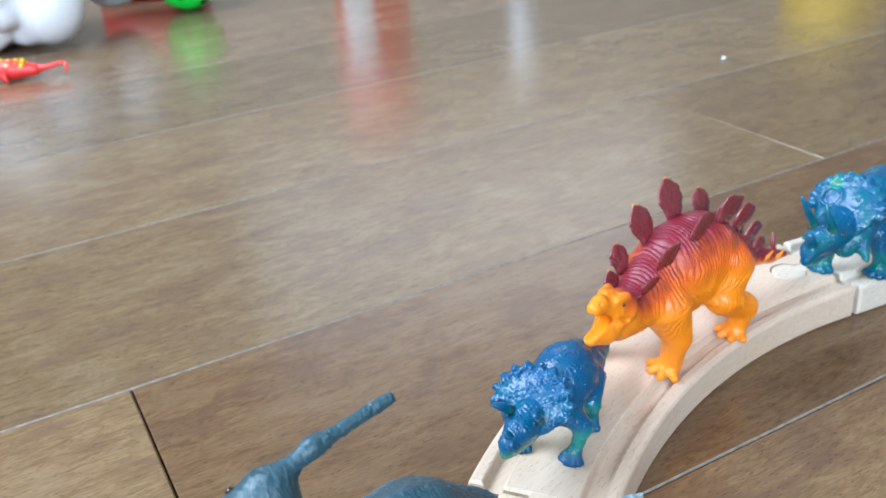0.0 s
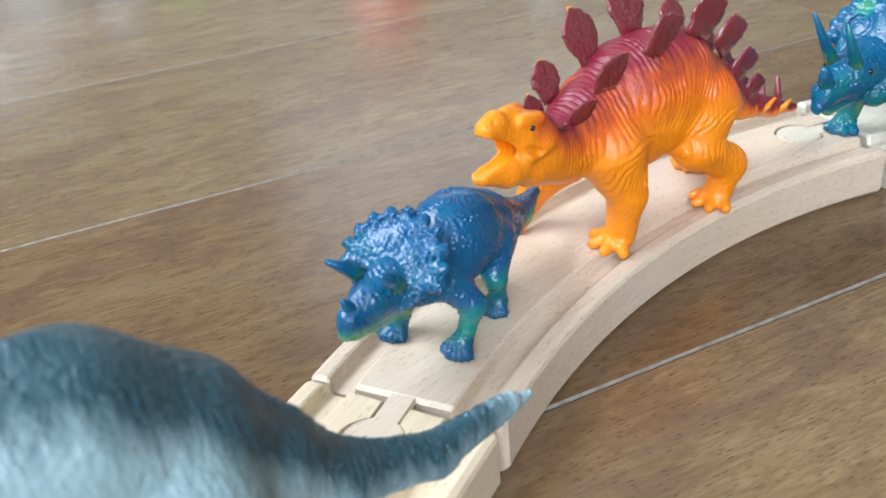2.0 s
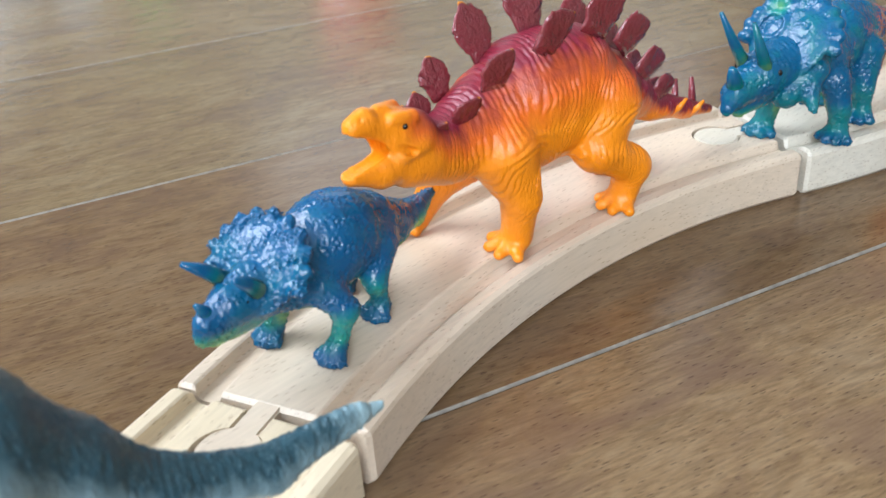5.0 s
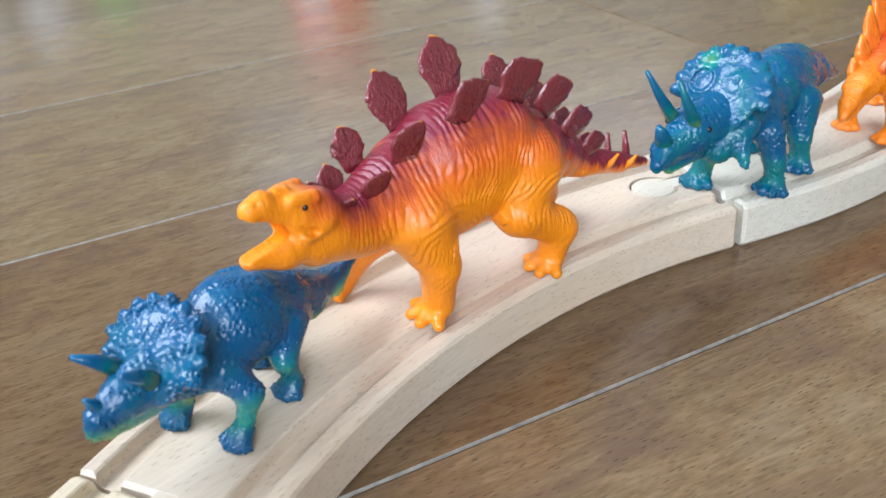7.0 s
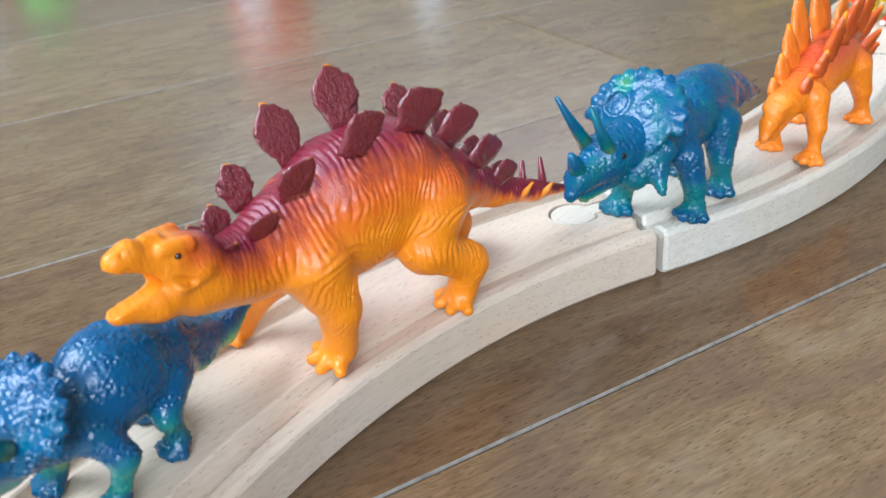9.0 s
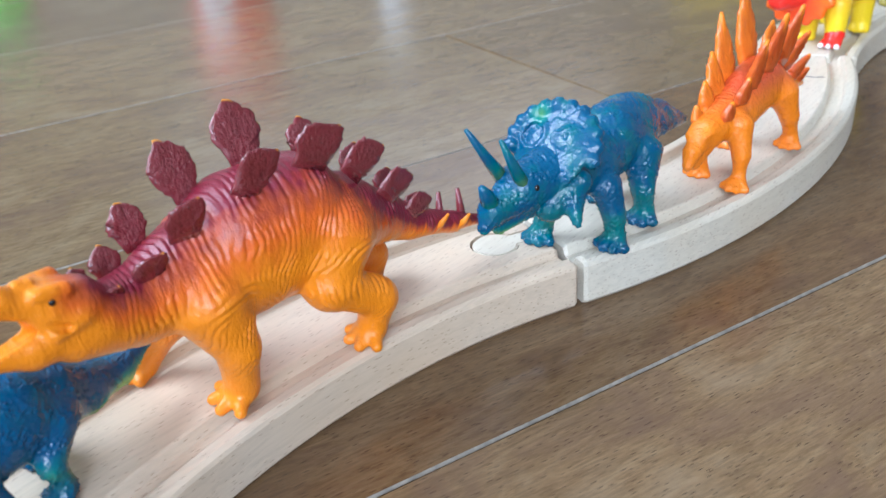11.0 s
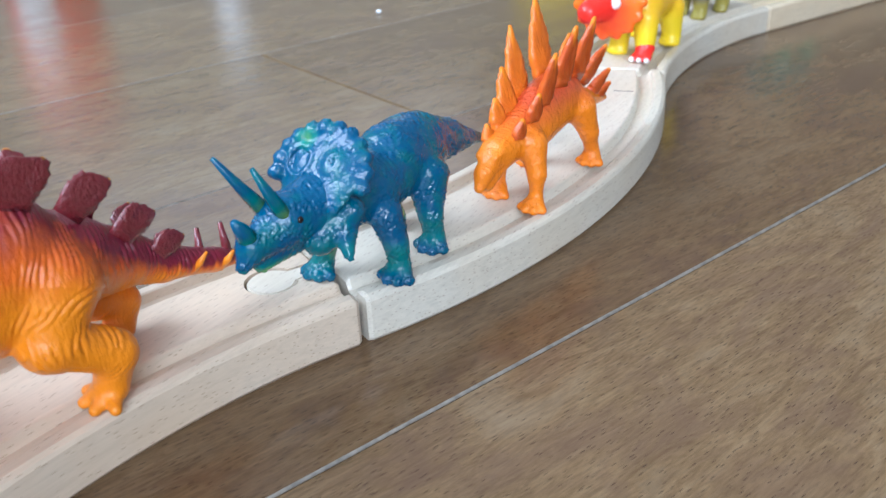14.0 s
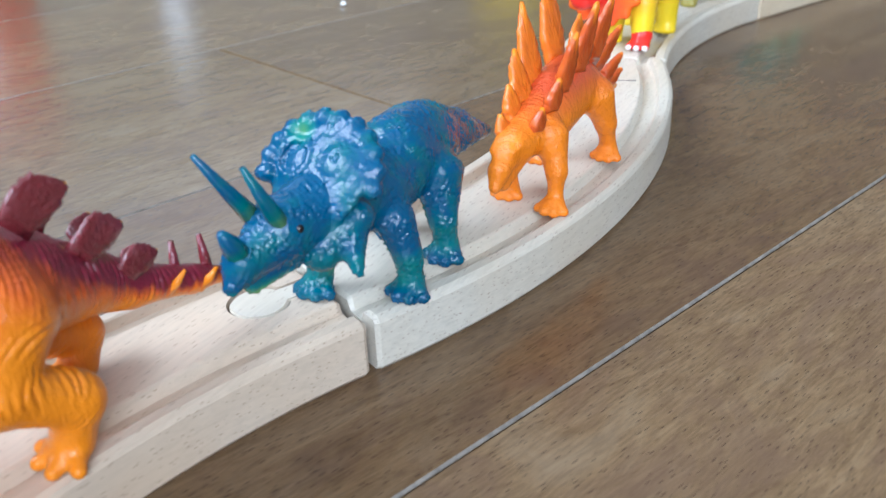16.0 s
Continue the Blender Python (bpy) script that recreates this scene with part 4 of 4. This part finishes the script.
def parasaurolophus():
    toy = thing("toy_parasaurolophus", 0.035, 0.175, TRACK, 208, "grey-teal plastic toy crested dinosaur with pale belly", "toy dinosaur", "toy dinosaurs on the track")
    p = [("C", (-6, 0, 35.5), 10.5, (4, 0, 42), 11.2), ("C", (4, 0, 42), 11.2, (12, 0, 43.5), 10.5), ("C", (12, 0, 41), 10.5, (22, 0, 41), 8.5), ("C", (24, 0, 46), 8, (28, 0, 58), 5.2), ("C", (28, 0, 58), 5.2, (29.5, 0, 67), 4.2),
         ("C", (30, 0, 68.4), 4.5, (36, 0, 66.4), 3.8), ("C", (36, 0, 66.4), 3.7, (43, 0, 62.6), 2.5), ("C", (29, 0, 71), 1.6, (21, 0, 73.5), 1.25), ("C", (21, 0, 73.5), 1.25, (6.5, 0, 75.5), 1.15),
         ("C", (-8, 0, 33), 9.6, (-16, 0, 27), 7.0), ("C", (-16, 0, 26.5), 6.6, (-26, 0, 17.6), 4.3), ("C", (-26, 0, 17.6), 4.3, (-41, -1, 11.8), 2.6), ("C", (-41, -1, 11.8), 2.6, (-60, -3, 12.5), 0.8),
         ("C", (-4, 8, 30), 9, (0, 10, 18), 6), ("C", (0, 10, 18), 5, (-7, 10, 9), 4), ("C", (-7, 10, 9), 4, (-3, 9, 3.4), 4), ("C", (-4, -8, 30), 9, (-6, -10, 18), 6), ("C", (-6, -10, 18), 5, (-13, -10, 9), 4), ("C", (-13, -10, 9), 4, (-9, -9, 3.4), 4),
         ("C", (20, 7, 36), 5, (24, 9, 22), 3.6), ("C", (24, 9, 22), 3.4, (28, 9, 4), 2.8), ("C", (20, -7, 36), 5, (18, -9, 22), 3.6), ("C", (18, -9, 22), 3.4, (22, -9, 4), 2.8)]
    for f in ((-3, 9), (-9, -9), (28, 9), (22, -9)):
        digits(p, f, 5.5, 1.7, 34, 0, 3)
    ridge_x, ridge_z = [-58, -50, -41, -33, -26, -20, -16, -8, 4, 12], [13.2, 13.9, 14.4, 17.8, 21.9, 27.6, 32.8, 42.0, 53.2, 54]
    studs = [(x, float(np.interp(x, [-60, -41, -26, 12], [-3, -1, 0, 0])), float(np.interp(x, ridge_x, ridge_z)) + 0.3) for x in np.arange(-56, 10, 2.1)]
    p += [("C", c, 0.75, (c[0] - 0.7, c[1], c[2] + 0.4), 0.4) for c in studs]

    def paint(x, y, z):
        v = step01(z - np.interp(x, [-60, -41, -26, -17, -8, 3, 12, 22, 27, 36, 44], [12, 12.2, 18.4, 29.5, 41, 49.5, 50.5, 46.5, 56, 67, 66]) + 0.5 * np.sin(x * 1.7 + y * 0.6) + 0.5 * np.sin(x * 0.7 - y), -5, 4)
        for c in studs:
            v = v - 0.9 * np.exp(-((x - c[0]) ** 2 + (y - c[1]) ** 2 + (z - c[2] - 0.5) ** 2) / 0.9)
        return v - 0.5 * step01(-x, 50, 57)

    moulded("body", p, 0.5, 1.0, M_PARA, toy, paint, relief=lambda x, y, z: 0.08 * np.sin(2 * math.pi * (x + 0.25 * z) / 1.3) * np.clip((-14 - x) / 8, 0, 1) + knobs(2.2, 0.3)(x, y, z))
    for s in (-1, 1):
        ball("eye", toy, M_EYE, (34, s * 4.3, 69), 0.9)
    return toy


stegosaurus()
small_triceratops()
large_triceratops()
spiny_stegosaurus()
parasaurolophus()


def frilled_dinosaur():
    toy = thing("toy_frilled_dinosaur", 0.36, 0.45, TRACK, 220, "yellow plastic toy dinosaur with a big orange-red frill", "toy dinosaur", "toy dinosaurs on the track")
    p = [("C", (-16, 0, 20), 10, (8, 0, 20), 10), ("C", (-18, 0, 20), 7, (-36, 2, 12), 2), ("C", (14, 5, 15), 5, (17, 6, 3), 3.6), ("C", (12, -6, 15), 5, (10, -7, 3), 3.6), ("C", (-10, 7, 15), 5.5, (-10, 8, 3), 3.8), ("C", (-16, -7, 15), 5.5, (-18, -8, 3), 3.8)]
    for f in ((10, -7), (-10, 8), (-18, -8)):
        digits(p, f, 4, 1.4, 34)
    moulded("body", p, 0.8, 0.8, M_YELLOW, toy, lambda x, y, z: step01(z, 8, 20))
    moulded("foot", [("C", (17, 6, 4.5), 3.9, (19, 6, 2.6), 3.0), ("C", (19, 4, 2), 1.7, (22, 3, 1.6), 1.3), ("C", (19, 6, 2), 1.7, (22.5, 6, 1.6), 1.3), ("C", (19, 8, 2), 1.7, (22, 9, 1.6), 1.3)], 0.5, 0.5, M_FRILL, toy, lambda x, y, z: np.full(len(x), 0.9), "red painted front foot")
    for y in (3, 6, 9):
        ball("claw", toy, M_WHITE_PAINT, (23.0 + (0.4 if y == 6 else 0), y, 1.4), 1.1, "white painted claw")
    fc, fr = (20, -8, 23), (4, 13.5, 14)
    moulded("neck_frill", [("E", fc, fr, -10), ("C", (22, -9, 22), 7, (31, -12, 20), 4.5)] + frill_studs(fc, fr, -10, 15, 1.6, 0, 336), 0.7, 0.7, M_FRILL, toy, lambda x, y, z: step01(x, 21, 27), "orange-red wavy frill and head")
    ball("eye", toy, M_LIME, (27.5, -13.5, 26.5), 2.5, "lime-yellow painted eye")
    ball("pupil", toy, M_EYE, (29.2, -13.2, 26.8), 1.1, "black painted pupil")
    ball("patch", toy, M_WHITE_PAINT, (26.0, -3.5, 23), 2.2, "white painted patch", (0.7, 1, 1))
    return toy


def far_dinosaur(x, y, heading, label, material, size):
    toy = thing("toy_dinosaur", x, y, TRACK, heading, label, "toy dinosaur", "toy dinosaurs on the track")
    k = size
    p = [("C", (-12 * k, 0, 18 * k), 9 * k, (8 * k, 0, 18 * k), 9 * k), ("C", (10 * k, 0, 19 * k), 6.5 * k, (22 * k, 0, 20 * k), 5 * k), ("C", (22 * k, 0, 20 * k), 4.6 * k, (29 * k, 0, 16 * k), 2.5 * k), ("C", (-16 * k, 0, 18 * k), 6 * k, (-38 * k, 2, 11 * k), 1.5 * k)]
    for fx, fy in ((9, 6), (6, -6), (-11, 6.5), (-14, -6.5)):
        p.append(("C", (fx * k, fy * k, 13 * k), 4.6 * k, (fx * k, fy * k, 3 * k), 3.2 * k))
        digits(p, (fx * k, fy * k), 3.6 * k, 1.3 * k, 34)
    moulded("body", p, 0.8, 0.8, material, toy, lambda a, b, c: step01(c, 5 * k, 15 * k))
    for s in (-1, 1):
        ball("eye", toy, M_EYE, (22 * k, s * 4.4 * k, 22 * k), 0.8 * k)
    return toy


frilled_dinosaur()
far_dinosaur(0.412, 0.489, 205, "dark purple-blue plastic toy dinosaur, standing on track", M_PURPLE, 0.9)
far_dinosaur(0.482, 0.512, 197, "bright teal plastic toy dinosaur, standing on track", M_TEAL, 0.9)


# ---- toys lying on the floor behind ----
def plush(x, y):
    toy = thing("plush_toy", x, y, 0, 0, "fluffy white plush toy animal lying on the floor", "plush toy")
    rnd2 = random.Random(9)
    p = [("E", (0, 0, 62), (85, 62, 62), 0), ("E", (95, 62, 52), (34, 32, 40), 0), ("E", (58, -30, 34), (30, 26, 30), 0)]
    for _ in range(90):
        a, b = rnd2.uniform(0, 2 * math.pi), rnd2.uniform(-0.9, 1.3)
        c = (82 * math.cos(a) * math.cos(b), 60 * math.sin(a) * math.cos(b), max(8, 62 + 60 * math.sin(b)))
        p.append(("E", c, (rnd2.uniform(8, 14),) * 3, 0))
    moulded("fur_body", p, 3.0, 2.2, M_FUR, toy, lambda a, b, c: np.ones(len(a)))
    return toy


def toy_lizard(x, y):
    toy = thing("toy_lizard", x, y, 0, -6, "red and yellow bumpy rubber toy lizard on the floor", "toy lizard")
    p = [("C", (-60, 0, 7), 4.5, (-30, 0, 8), 7.5), ("C", (-30, 0, 8), 7.5, (10, 0, 8), 7), ("C", (10, 0, 8), 7, (26, 0, 7), 4.5)]
    moulded("body", p, 0.8, 0.8, M_RED, toy, lambda a, b, c: np.ones(len(a)))
    for i in range(13):
        for y2 in (-4.4, 0, 4.4):
            ball("scale_knob", toy, M_YELBOX, (-46 + i * 5.4, y2 + (i % 2) * 1.2, 14.2 - abs(y2) * 0.55), 1.9)
    tube("tail", toy, M_RED, [(24, 0, 7), (36, 1, 8), (46, 3, 10), (50, 1, 9), (51, -5, 5)], [3.4, 1.9, 1.4, 1.3, 0.9])
    for a in (-40, 4):
        for b in (-1, 1):
            tube("leg", toy, M_RED, [(a, b * 5, 7), (a + 3, b * 11, 6), (a + 5, b * 13, 1.5)], [2.4, 1.8, 1.4])
    return toy


def spotted_ball(x, y, r):
    toy = thing("toy_ball", x, y, 0, 0, "bright green toy ball with black spots", "ball")
    ball("shell", toy, M_GREEN, (0, 0, r), r)
    rnd2 = random.Random(3)
    for i in range(22):
        z = 1 - 2 * (i + 0.5) / 22
        a = i * 2.39996
        v = Vector((math.sqrt(1 - z * z) * math.cos(a), math.sqrt(1 - z * z) * math.sin(a), z))
        bm = bmesh.new()
        bmesh.ops.create_uvsphere(bm, u_segments=12, v_segments=6, radius=1)
        m = Matrix.Translation((v * r * 0.985 + Vector((0, 0, r))) * MM) @ v.to_track_quat("Z", "Y").to_matrix().to_4x4() @ Matrix.Diagonal((0.0036, 0.0036, 0.0007, 1))
        bmesh.ops.transform(bm, matrix=m, verts=bm.verts[:])
        part("spot", bm, M_EYE, toy)
    return toy


def toy_box(name, x, y, turn, w, d, h, material, label, category, panel=None):
    toy = thing(name, x, y, 0, turn, label, category)
    part("carton", box_bm(-w / 2, w / 2, -d / 2, d / 2, 0, h, 0.003), material, toy)
    if panel:
        x0, x1, z0, z1, pm = panel
        part("panel", box_bm(x0, x1, -d / 2 - 0.002, -d / 2 + 0.001, z0, z1, 0.0005, 1), pm, toy, "white printed panel")
    return toy


plush(-0.250, 0.892)
toy_lizard(-0.212, 0.766)
spotted_ball(-0.089, 0.965, 29)
toy_box("toy_box", -0.135, 1.06, -8, 0.10, 0.06, 0.045, M_RED, "red cardboard toy box standing on the floor", "box")
toy_box("toy_box", 0.097, 1.15, 0, 0.084, 0.05, 0.19, M_RED, "tall red toy box with a white panel", "box", (-0.034, 0.0, 0.004, 0.127, M_WHITE))
toy_box("toy_bottle", 0.268, 1.09, 10, 0.03, 0.03, 0.14, M_WHITE, "slim pale white plastic bottle on the floor", "bottle")
toy_box("toy_block", 0.60, 1.00, 20, 0.09, 0.07, 0.10, M_YELBOX, "yellow toy block standing on the floor", "toy block")
crumb = ball("crumb", None, M_WHITE, (293, 614, 1.2), 1.6, "tiny white crumb lying on the floor", (1, 0.8, 0.7))
tagged(crumb, category="crumb")
# pencil ticks on the pale curve
for dx, dy, turn in ((0, 0, -45), (0.003, -0.002, -30)):
    tick = part("pencil_mark", box_bm(-0.0016, 0.0016, -0.00025, 0.00025, 0, 0.00008), M_DARK, track_2, "short dark pencil mark", smooth=False)
    tick.matrix_parent_inverse = track_2.matrix_world.inverted()
    tick.matrix_basis = pose(0.3225 + dx, 0.4045 + dy, TRACK + 0.00002, 0, 0, turn)
